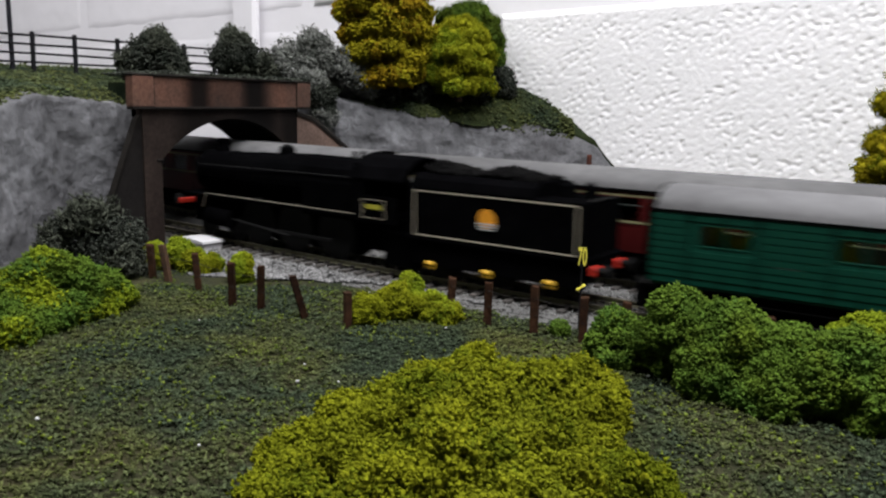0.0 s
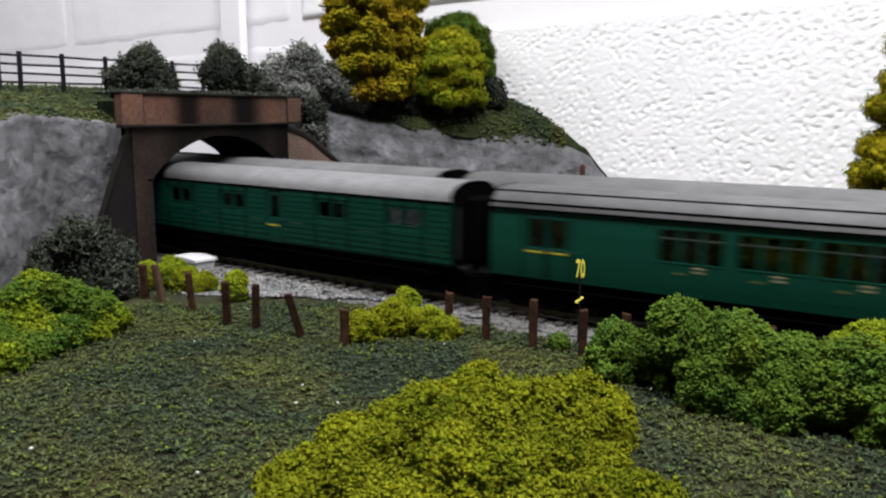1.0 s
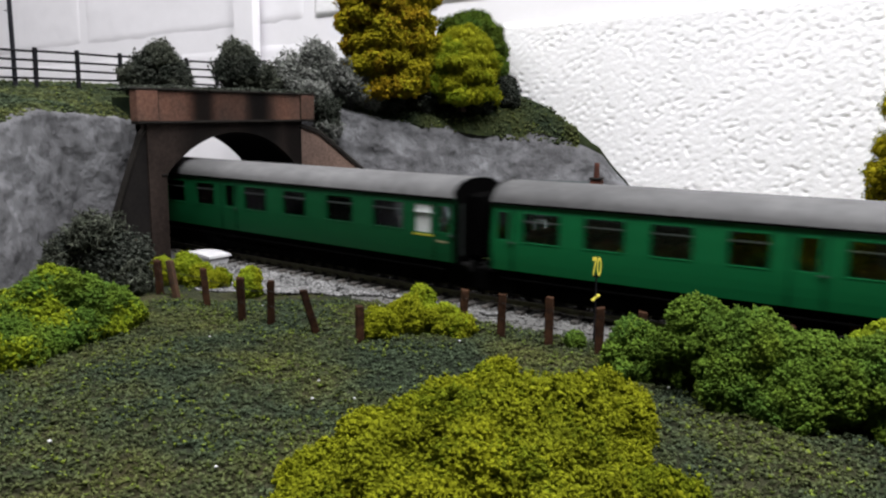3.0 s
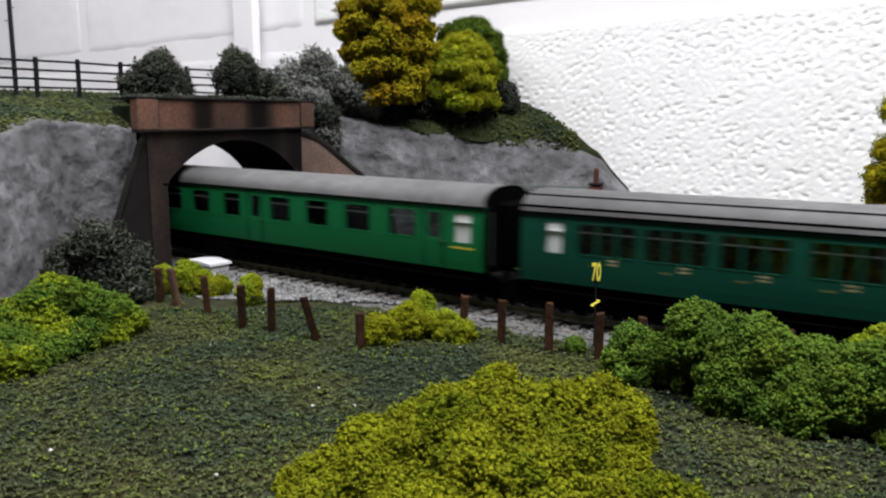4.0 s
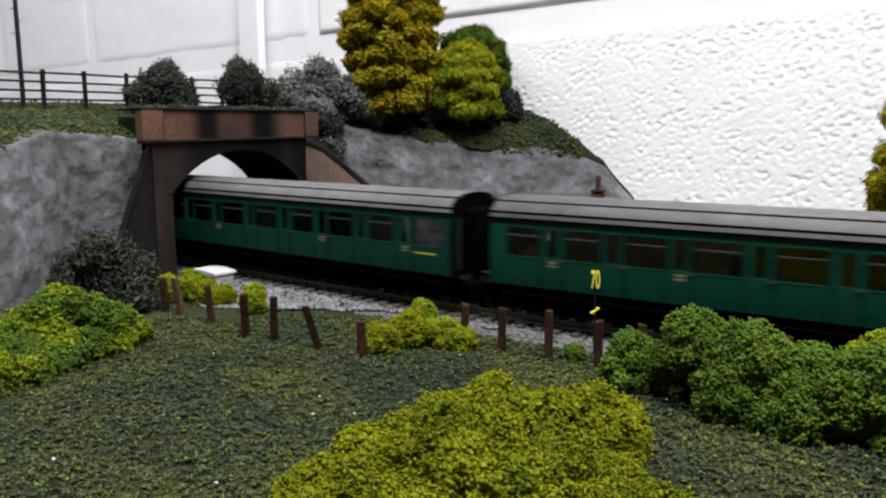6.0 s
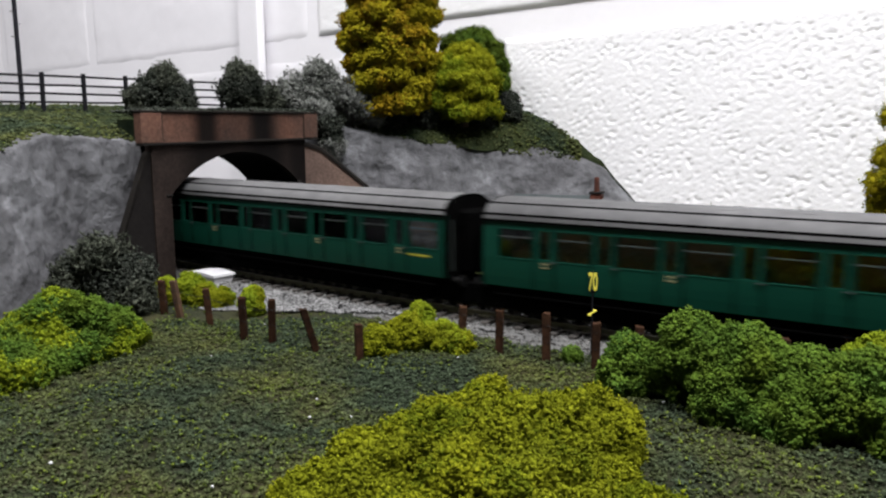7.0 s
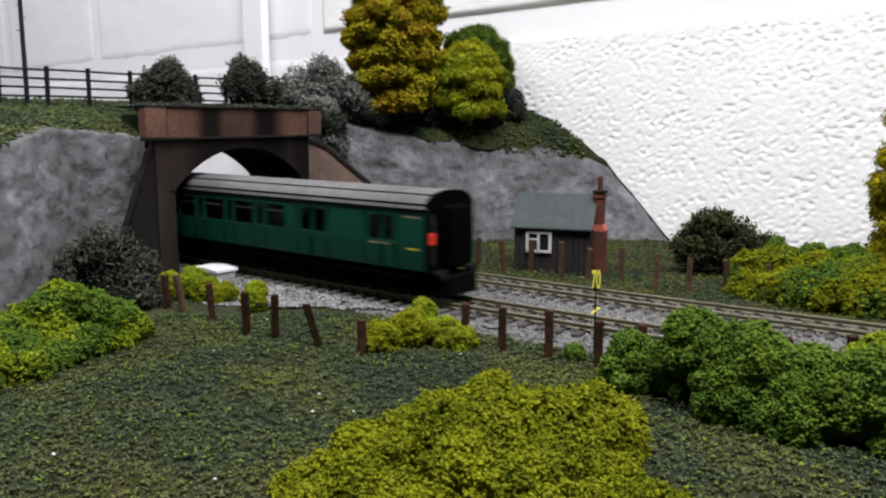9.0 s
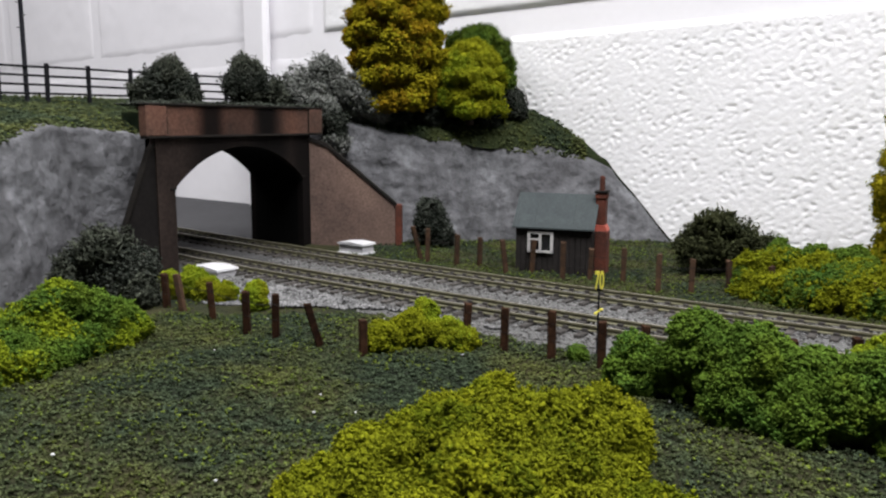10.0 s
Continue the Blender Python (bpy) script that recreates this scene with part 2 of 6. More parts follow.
def add_tube(bm, a, b, r0, r1=None, n=10, caps=True):
    a, b = Vector(a), Vector(b)
    r1 = r0 if r1 is None else r1
    q = (b - a).to_track_quat("Z", "Y")
    rings = []
    for p, r in ((a, r0), (b, r1)):
        rings.append([bm.verts.new(p + q @ Vector((r * math.cos(2 * math.pi * i / n), r * math.sin(2 * math.pi * i / n), 0))) for i in range(n)])
    for i in range(n):
        bm.faces.new((rings[0][i], rings[0][(i + 1) % n], rings[1][(i + 1) % n], rings[1][i]))
    if caps:
        bm.faces.new(rings[0][::-1])
        bm.faces.new(rings[1])
    return bm


def tube(a, b, r0, r1=None, n=10):
    return add_tube(bmesh.new(), a, b, r0, r1, n)


def add_prism(bm, outline, y0, y1):
    """An outline in x and z, drawn out from y0 to y1."""
    a = [bm.verts.new((x, y0, z)) for x, z in outline]
    b = [bm.verts.new((x, y1, z)) for x, z in outline]
    n = len(outline)
    bm.faces.new(a)
    bm.faces.new(b[::-1])
    for i in range(n):
        bm.faces.new((a[i], b[i], b[(i + 1) % n], a[(i + 1) % n]))
    return bm


def grid(nu, nv, fn):
    """Vertices and faces of a sheet: fn(i / nu, j / nv) gives the place."""
    verts = [fn(i / nu, j / nv) for i in range(nu + 1) for j in range(nv + 1)]
    faces = [(i * (nv + 1) + j, (i + 1) * (nv + 1) + j, (i + 1) * (nv + 1) + j + 1, i * (nv + 1) + j + 1) for i in range(nu) for j in range(nv)]
    return verts, faces


RNG = np.random.default_rng(7)
OCTA_V = np.array([(1, 0, 0), (-1, 0, 0), (0, 1, 0), (0, -1, 0), (0, 0, 1), (0, 0, -1)], float)
OCTA_F = np.array([(0, 2, 4), (2, 1, 4), (1, 3, 4), (3, 0, 4), (2, 0, 5), (1, 2, 5), (3, 1, 5), (0, 3, 5)])
_b = bmesh.new()
bmesh.ops.create_icosphere(_b, subdivisions=1, radius=1)
ICO_V = np.array([v.co[:] for v in _b.verts])
ICO_F = np.array([[v.index for v in f.verts] for f in _b.faces])
_b.free()
FIBRE_V = np.array([(0.16, 0.0, -1.0), (-0.08, 0.14, -0.9), (-0.08, -0.14, -0.95), (0.30, 0.05, 0.1), (0.12, 0.2, 0.0), (0.1, -0.1, 0.05), (0.0, 0.1, 1.1)])
FIBRE_F = np.array([(0, 2, 1), (0, 1, 4), (0, 4, 3), (1, 2, 5), (1, 5, 4), (2, 0, 3), (2, 3, 5), (3, 4, 6), (4, 5, 6), (5, 3, 6)])
FLAKE_V = np.array([(1, 0.1, 0), (-0.5, 0.85, 0.25), (-0.55, -0.8, 0.2), (0.05, 0, 0.75)])
FLAKE_F = np.array([(0, 2, 1), (0, 1, 3), (1, 2, 3), (2, 0, 3)])


def crumbs(name, places, radii, material, template="octa", parent=None, label="", jitter=0.3, flat=1.0, smooth=False):
    """Many small pieces in one mesh, each turned and dented by chance."""
    tv, tf = {"octa": (OCTA_V, OCTA_F), "ico": (ICO_V, ICO_F), "flake": (FLAKE_V, FLAKE_F), "fibre": (FIBRE_V, FIBRE_F)}[template]
    n, k = len(places), len(tv)
    a = RNG.normal(size=(n, 4))
    a /= np.linalg.norm(a, axis=1)[:, None]
    w, x, y, z = a.T
    rot = np.stack([1 - 2 * (y * y + z * z), 2 * (x * y - z * w), 2 * (x * z + y * w), 2 * (x * y + z * w), 1 - 2 * (x * x + z * z), 2 * (y * z - x * w), 2 * (x * z - y * w), 2 * (y * z + x * w), 1 - 2 * (x * x + y * y)], 1).reshape(n, 3, 3)
    v = tv[None] * (1 + jitter * RNG.uniform(-1, 1, (n, k, 1)))
    v = np.einsum("nij,nkj->nki", rot, v) * np.asarray(radii)[:, None, None]
    v[:, :, 2] *= flat
    v = (v + np.asarray(places)[:, None, :]).reshape(-1, 3)
    f = (tf[None] + (np.arange(n) * k)[:, None, None]).reshape(-1, 3)
    mesh = bpy.data.meshes.new(name)
    mesh.vertices.add(len(v))
    mesh.vertices.foreach_set("co", v.ravel())
    mesh.loops.add(f.size)
    mesh.loops.foreach_set("vertex_index", f.ravel().astype(np.int32))
    mesh.polygons.add(len(f))
    mesh.polygons.foreach_set("loop_start", np.arange(0, f.size, 3, dtype=np.int32))
    if smooth:
        mesh.polygons.foreach_set("use_smooth", np.ones(len(f), bool))
    mesh.update(calc_edges=True)
    return link(name, mesh, material, parent, label)


def smoothstep(x):
    x = np.clip(x, 0, 1)
    return x * x * (3 - 2 * x)


def rough(x, y, z, s, a):
    return a * noise.noise(Vector((x * s, y * s, z * s))) + 0.5 * a * noise.noise(Vector((x * s * 2.3 + 5, y * s * 2.3, z * s * 2.3)))


# ---- the plan: the two tracks ----
TH, N0, K, S = -0.5945, 0.3127, 0.2566, 0.0542
U_LO, U_HI, BEND = -0.62, 0.06, 0.6


def line_at(u, off=0.0):
    """Place and heading of a track's point u along, off to the far side; a gentle curve in view, a wide loop beyond."""
    v = min(max(u, U_LO), U_HI)
    n, slope = N0 + K * v * v / 2, math.atan(K * v)
    c, s = math.cos(TH), math.sin(TH)
    a0, d = TH + slope, u - v
    a = a0 - BEND * d
    x = c * v - s * n + (math.sin(a0) - math.sin(a)) / BEND
    y = s * v + c * n + (math.cos(a) - math.cos(a0)) / BEND
    return x - math.sin(a) * off, y + math.cos(a) * off, a


GROUND = -0.006
WALL_AT, WALL_TURN = (0.2364, 0.562), -38.0
wd = Vector((math.cos(radians(WALL_TURN)), math.sin(radians(WALL_TURN))))
wn = Vector((-wd.y, wd.x))


def on_wall(s, back=0.0):
    return WALL_AT[0] + s * wd.x + back * wn.x, WALL_AT[1] + s * wd.y + back * wn.y

# ---- the room ----
S0, S1, BACK, FLOOR = -3.6, 2.8, -3.2, -1.0


def room_wall(name, s0, s1, b0, b1, z0, z1, material):
    bm = box(s0, s1, b0, b1, z0, z1)
    ob = part(name, bm, material)
    ob.matrix_world = pose(WALL_AT[0], WALL_AT[1], 0, 0, 0, WALL_TURN)
    return tagged(ob, "unseen plain wall closing off the room", "wall", kind="structure")


# Unseen walls, ceiling and floor close the room; dark colours hold down bounced light.
room_wall("wall_south", S0, S1, BACK - 0.1, BACK, FLOOR, CEILING, M["plain"])
room_wall("wall_west", S0 - 0.1, S0, BACK - 0.1, 0.12, FLOOR, CEILING, M["plain"])
room_wall("wall_east", S1, S1 + 0.1, BACK - 0.1, 0.12, FLOOR, CEILING, M["plain"])
tagged(room_wall("ceiling", S0 - 0.1, S1 + 0.1, BACK - 0.1, 0.12, CEILING, CEILING + 0.1, M["plain"]), "unseen plain grey ceiling closing off the room", "ceiling")
tagged(room_wall("floor", S0 - 0.1, S1 + 0.1, BACK - 0.1, 0.12, FLOOR - 0.1, FLOOR, M["room_floor"]), "unseen plain dark floor of the room", "floor")
tagged(room_wall("baseboard_top", S0 + 0.3, S1 - 0.3, BACK + 0.2, -0.002, -0.024, -0.009, mat("bare_board", (0.033, 0.033, 0.036), 0.8, (0.025, 0.025, 0.028), 12, 200)), "dark grey painted board under the model railway", "baseboard")

# the block wall behind the layout: a backing, smooth painted blocks, one rough-faced block, recessed joints
WALL_SLOPE = -1.15
north = room_wall("wall_north", S0, S1, 0.004, 0.12, FLOOR, CEILING, M["white_wall"])
tagged(north, "white painted block wall with wide smeared joints", "wall")
wall_frame = pose(WALL_AT[0], WALL_AT[1], 0, 0, 0, WALL_TURN) @ pose(0, 0, 0, 0, WALL_SLOPE, 0)


def wall_block(s0, s1, z0, z1, proud=0.004, rough_face=False, step=0.02):
    """One block: a face with rounded, uneven edges standing proud of the joints."""
    nu, nv = max(2, int((s1 - s0) / step)), max(2, int((z1 - z0) / step))

    def at(i, j):
        x, z = s0 + (s1 - s0) * i, z0 + (z1 - z0) * j
        edge = min(i * (s1 - s0), (1 - i) * (s1 - s0), j * (z1 - z0), (1 - j) * (z1 - z0))
        y = 0.0045 - proud * float(smoothstep(edge / (0.006 if rough_face else 0.004)))
        if rough_face:
            k = float(smoothstep(edge / 0.012))
            n1 = noise.noise(Vector((x * 290 - z * 130, 3.1, z * 360 + x * 90)))
            n2 = noise.noise(Vector((x * 60, 7.3, z * 75)))
            y += k * (0.00072 * float(smoothstep((n1 - 0.17) / 0.20)) * (0.30 + 0.65 * float(smoothstep((n2 + 0.3) / 0.5))) - rough(x, 1.7, z * 1.2, 260, 0.00013))
        else:
            y -= rough(x, 0.4, z, 16, 0.0006) + rough(x, 0.4, z, 70, 0.00035)
        return x, y, z

    v, f = grid(nu, nv, at)
    ob = raw("block", v, f, M["rough_wall"] if rough_face else M["white_wall"], north, "rough-faced block" if rough_face else "", True)
    ob.matrix_world = wall_frame
    return ob


for course, (z0, z1) in enumerate(((-0.062, 0.159), (0.178, 0.392), (0.411, 0.62))):
    joints = (-2.2, -1.76, -1.32, -0.88, -0.55, -0.236, 0.20, 0.64, 1.08) if course == 0 else (-2.0, -1.57, -1.128, -0.879, -0.459, -0.02, 0.42, 0.86)
    for a, b in zip(joints, joints[1:]):
        rough_one = course < 2 and a > (-0.3 if course == 0 else -0.5)
        wall_block(a + 0.006, b - 0.006, z0, z1, (0.004, 0.003)[course] if rough_one else 0.0013, rough_one, 0.0012 if rough_one and a < 0.1 and course == 0 else 0.0024 if rough_one and a < 0.1 else 0.005)
trunking = part("trunking", box(-0.566, -0.530, -0.010, 0.0, -0.05, 0.9, 0.003), M["white_wall"])
trunking.matrix_world = pose(WALL_AT[0], WALL_AT[1], 0, 0, 0, WALL_TURN)
tagged(trunking, "white painted cable trunking running up the block wall", "trunking", kind="structure")

# ---- ground ----
def wall_to_world(s, b):
    return WALL_AT[0] + s * wd.x + b * wn.x, WALL_AT[1] + s * wd.y + b * wn.y


def ground_z(x, y):
    return GROUND + rough(x, y, 0.3, 30, 0.0012) + rough(x, y, 0.9, 160, 0.0004)


def ground_at(i, j):
    x, y = wall_to_world(-0.30 + 0.98 * i, -0.62 + 0.617 * j)
    return x, y, ground_z(x, y)


v, f = grid(280, 175, ground_at)
tagged(raw("ground", v, f, M["board"], None, "", True), "flat field of dark scatter grass with olive patches", "grass", kind="structure")


def track_offset(x, y):
    """How far a place lies from the near track, and how far along."""
    c, s = math.cos(TH), math.sin(TH)
    u = c * x + s * y
    for _ in range(3):
        px, py, a = line_at(u)
        u += (x - px) * math.cos(a) + (y - py) * math.sin(a)
    px, py, a = line_at(u)
    return u, -(x - px) * math.sin(a) + (y - py) * math.cos(a)


def scatter(n, s_range, b_range, keep, lift, r0, r1, name, material, label, template="octa", flat=0.7):
    pts, rad = [], []
    while len(pts) < n:
        x, y = wall_to_world(RNG.uniform(*s_range), RNG.uniform(*b_range))
        if keep(x, y):
            pts.append((x, y, ground_z(x, y) + lift + 0.0019 * max(0.0, noise.noise(Vector((x * 300, y * 300, 5))) + 0.15)))
            rad.append(RNG.uniform(r0, r1))
    return tagged(crumbs(name, pts, rad, material, template, flat=flat), label, "grass", kind="stuff")


def on_grass(x, y):
    u, o = track_offset(x, y)
    edge = 0.028 + 0.033 * math.exp(-((u + 0.315) / 0.055) ** 2)
    return (o < -edge + rough(x, y, 0, 90, 0.004) or o > S + 0.030) and y > 0.10 and x > -0.26 and not (u < -0.38 and o > -0.03)


def near_grass(x, y):
    return on_grass(x, y) and y < 0.36


scatter(80000, (-0.30, 0.36), (-0.52, -0.22), lambda x, y: on_grass(x, y) and y < 0.37 and abs(x) < 0.06 + y * 0.45, 0.0002, 0.0004, 0.0012, "scatter_grass", M["tuft"], "dark green crumbs of scatter grass over the field", "flake", 0.8)
scatter(24000, (-0.36, 0.42), (-0.30, -0.01), lambda x, y: on_grass(x, y) and y > 0.36, 0.0002, 0.0005, 0.0014, "scatter_grass_beyond", M["tuft"], "dark green scatter grass behind the tracks", "flake", 0.8)
scatter(17000, (-0.36, 0.40), (-0.5, -0.02), lambda x, y: on_grass(x, y) and noise.noise(Vector((x * 30, y * 30, 2))) + 0.8 * noise.noise(Vector((x * 300, y * 300, 5))) > 0.0, 0.0006, 0.0004, 0.0011, "scatter_grass_light", M["tuft_light"], "olive and lime crumbs of scatter grass", "flake", 0.8)
scatter(34, (-0.3, 0.3), (-0.5, -0.2), near_grass, 0.0012, 0.0004, 0.0007, "white_crumbs", M["white_box"], "stray white crumbs on the grass")

# ---- tracks ----
def swept(section, u0, u1, n, off):
    """A closed outline (sideways, up) swept along a track."""
    verts, faces, k = [], [], len(section)
    for i in range(n + 1):
        x, y, a = line_at(u0 + (u1 - u0) * i / n, off)
        for o, z in section:
            verts.append((x - math.sin(a) * o, y + math.cos(a) * o, z))
    for i in range(n):
        for j in range(k):
            faces.append((i * k + j, (i + 1) * k + j, (i + 1) * k + (j + 1) % k, i * k + (j + 1) % k))
    faces += [tuple(range(k)), tuple(n * k + j for j in reversed(range(k)))]
    return verts, faces


bed_profile = [(-0.040, GROUND - 0.003), (-0.022, -0.0042), (0.0, -0.0036), (S / 2, -0.0040), (S, -0.0036), (S + 0.020, -0.0042), (S + 0.034, GROUND - 0.003)]
v, f = swept(bed_profile, -0.375, 0.4, 120, 0.0)
tagged(raw("track_bed", v, f, M["ballast_bed"], None, "", True), "pale grey ballast bed under both tracks", "ballast", kind="structure")
v, f = swept(bed_profile, -3.4, -0.375, 120, 0.0)
tagged(raw("track_bed_sooty", v, f, M["ballast_dark"], None, "", True), "sooty dark ballast in and beyond the bridge", "ballast", kind="structure")


def stones(n, u_range, o_range, z, r0, r1, name, material, label, keep=None):
    pts, rad = [], []
    while len(pts) < n:
        u, o = RNG.uniform(*u_range), RNG.uniform(*o_range)
        if keep and not keep(u, o):
            continue
        px, py, _ = line_at(u, o)
        pts.append((px, py, z(u, o)))
        rad.append(RNG.uniform(r0, r1))
    return tagged(crumbs(name, pts, rad, material, "octa", flat=0.8), label, "ballast", kind="stuff")


def bed_z(u, o):
    return float(np.interp(o, [p[0] for p in bed_profile], [p[1] for p in bed_profile])) + 0.0003


stones(15000, (-0.378, 0.08), (-0.030, S + 0.024), bed_z, 0.0004, 0.0009, "ballast_stones", M["ballast"], "pale grey granite ballast between the sleepers")
stones(5600, (-0.385, -0.14), (-0.072, -0.022), lambda u, o: max(bed_z(u, o), GROUND + 0.0003) + 0.0005, 0.0006, 0.0013, "ballast_heap", mat("heap_stone", (0.155, 0.155, 0.155), 0.8, (0.09, 0.09, 0.09), 40, 900, island=0.95), "heap of bright white ballast stones beside the track",
       lambda u, o: o > -0.022 - 0.044 * math.exp(-((u + 0.315) / 0.052) ** 2) + 0.004 * noise.noise(Vector((u * 90, o * 90, 0))))

RAIL = [(-0.0011, -0.0024), (0.0011, -0.0024), (0.0011, -0.0020), (0.0003, -0.0017), (0.0003, -0.0008), (0.0006, -0.0006), (0.0006, 0.0), (-0.0006, 0.0), (-0.0006, -0.0006), (-0.0003, -0.0008), (-0.0003, -0.0017), (-0.0011, -0.0020)]
bm = bmesh.new()
add_box(bm, -0.00165, 0.00165, -0.0165, 0.0165, -0.0046, -0.0026, 0.0003)
for o in (-0.00825, 0.00825):
    for w in (-1, 1):
        add_box(bm, -0.0012, 0.0012, o + w * 0.0012 - 0.0007, o + w * 0.0012 + 0.0007, -0.0026, -0.0015)
sleeper_mesh = bpy.data.meshes.new("sleeper")
bm.to_mesh(sleeper_mesh)
bm.free()
sleeper_mesh.materials.append(M["sleeper"])
tracks = []
for off, label in ((0.0, "olive-painted rails on dark sleepers, the track of the green train"), (S, "olive-painted rails on dark sleepers, the track of the maroon train")):
    track = empty("railway_track", Matrix(), label, "railway track", "railway tracks", "structure")
    tracks.append((track, off))
    for side in (-0.00825, 0.00825):
        v, f = swept(RAIL, -3.35, 2.4, 420, off + side)
        part_rail = raw("rail", v, f, M["rail"], track)
        v, f = swept([(-0.0005, 0.0), (0.0005, 0.0), (0.0005, 0.00015), (-0.0005, 0.00015)], -3.35, 2.4, 420, off + side)
        raw("rail_head", v, f, M["rail_top"], part_rail, "worn brighter rail top")

# ---- banks and rock faces ----
def stations(rows, t):
    k = np.arange(len(rows)) / (len(rows) - 1)
    cols = np.array(rows)
    return [float(np.interp(t, k, cols[:, c])) for c in range(cols.shape[1])]


def bank(name, base, top, back, label, rock_label, n=150, bulge=1.0, crumbs_n=6000, out=(0.3, -0.95)):
    holder = empty(name, Matrix(), label, "embankment", kind="structure")

    def lay(i, k, lift):
        tx, ty, tz = stations(top, i)
        hx, hy, hz = stations(back, i)
        x, y = tx + (hx - tx) * k, ty + (hy - ty) * k
        return x, y, tz + (hz - tz) * math.sin(k * math.pi / 2) ** bulge + lift

    def rock(i, j):
        bx, by, bz = stations(base, i)
        tx, ty, tz = stations(top, i)
        if j > 0.8:
            x, y, z = lay(i, (j - 0.8) / 0.2 * 0.32, -0.0006)
        else:
            k = j / 0.8
            x, y, z = bx + (tx - bx) * k, by + (ty - by) * k, bz + (tz - bz) * k
        d = rough(x, y, z, 18, 0.0050) + rough(x, y, z, 60, 0.0020) + rough(x, y, z, 170, 0.0010)
        d *= float(smoothstep(min(1.0, (tz - bz) / 0.05))) * float(smoothstep((1 - j) / 0.3))
        return x + out[0] * d, y + out[1] * d, z + 0.3 * d

    v, f = grid(n, 48, rock)
    raw("rock_face", v, f, M["rock"], holder, rock_label, True)
    pts = []

    def grass(i, j):
        tx, ty, tz = stations(top, i)
        k0 = 0.035 + 0.028 * noise.noise(Vector((tx * 45, ty * 45, 1))) + 0.015 * noise.noise(Vector((tx * 100, ty * 100, 4)))
        k = max(0.0, k0) * (1 - j) + j
        x, y, z = lay(i, k, 0.0)
        thick = 0.0022 * float(smoothstep(j / 0.06)) - 0.0012
        return x, y, z + thick + rough(x, y, z, 55, 0.0016) * float(smoothstep(j / 0.1))

    v, f = grid(n, 40, grass)
    turf = raw("turf", v, f, M["bank"], holder, "dark green turf on the bank", True)
    pick = np.array([grass(RNG.random(), RNG.random() ** 1.7) for _ in range(crumbs_n)]) + RNG.normal(size=(crumbs_n, 3)) * (0.0016, 0.0016, 0.0003)
    pick = pick[pick[:, 0] < 0.112]
    crumbs_n = len(pick)
    tagged(crumbs("turf_crumbs", pick, RNG.uniform(0.0006, 0.0017, crumbs_n), M["tuft"], "octa", holder, flat=0.7), kind="stuff")
    sel = pick[RNG.random(crumbs_n) < 0.025] + (0, 0, 0.0006)
    tagged(crumbs("turf_crumbs", sel, RNG.uniform(0.0005, 0.0013, len(sel)), M["tuft_light"], "octa", holder, flat=0.7), kind="stuff")
    return holder


B = GROUND - 0.002
bank("hillside",
     [(-0.148, 0.685, B), (-0.09, 0.605, B), (-0.045, 0.605, B), (-0.010, 0.607, B), (0.050, 0.620, B), (0.090, 0.614, B), (0.113, 0.611, B), (0.140, 0.609, B), (0.158, 0.610, B), (0.173, 0.610, B)],
     [(-0.140, 0.700, 0.085), (-0.079, 0.625, 0.083), (-0.045, 0.628, 0.074), (-0.0104, 0.630, 0.0675), (0.0417, 0.638, 0.059), (0.081, 0.645, 0.0565), (0.110, 0.647, 0.054), (0.128, 0.644, 0.048), (0.1496, 0.628, 0.022), (0.1716, 0.612, -0.007)],
     [(-0.22, 0.914, 0.10), (-0.12, 0.836, 0.10), (-0.05, 0.782, 0.10), (0.0, 0.743, 0.10), (0.0586, 0.697, 0.097), (0.0857, 0.677, 0.085), (0.1157, 0.653, 0.0625), (0.1293, 0.6435, 0.050), (0.1496, 0.628, 0.0222), (0.1717, 0.6105, -0.0065)],
     "rocky hillside with dark turf against the white wall", "grey-washed plaster rock face", bulge=0.8)
bank("cutting_side",
     [(-0.1700, 0.478, B), (-0.183, 0.445, B), (-0.190, 0.420, B), (-0.195, 0.370, B), (-0.207, 0.290, B), (-0.23, 0.19, B)],
     [(-0.1770, 0.492, 0.074), (-0.195, 0.450, 0.079), (-0.2035, 0.430, 0.080), (-0.209, 0.380, 0.0715), (-0.222, 0.300, 0.070), (-0.247, 0.200, 0.070)],
     [(-0.235, 0.640, 0.097), (-0.290, 0.590, 0.097), (-0.330, 0.520, 0.096), (-0.360, 0.440, 0.092), (-0.400, 0.320, 0.086), (-0.45, 0.20, 0.08)],
     "rocky cutting side with turf along its top", "grey-washed plaster rock face", n=130, bulge=1.1, out=(0.95, -0.2))

# ---- the road bridge ----
BR_A, BR_E, BR_D = Vector((-0.1539, 0.4712, 0)), Vector((0.4519, 0.8921, 0)), Vector((-0.767, 0.641, 0))


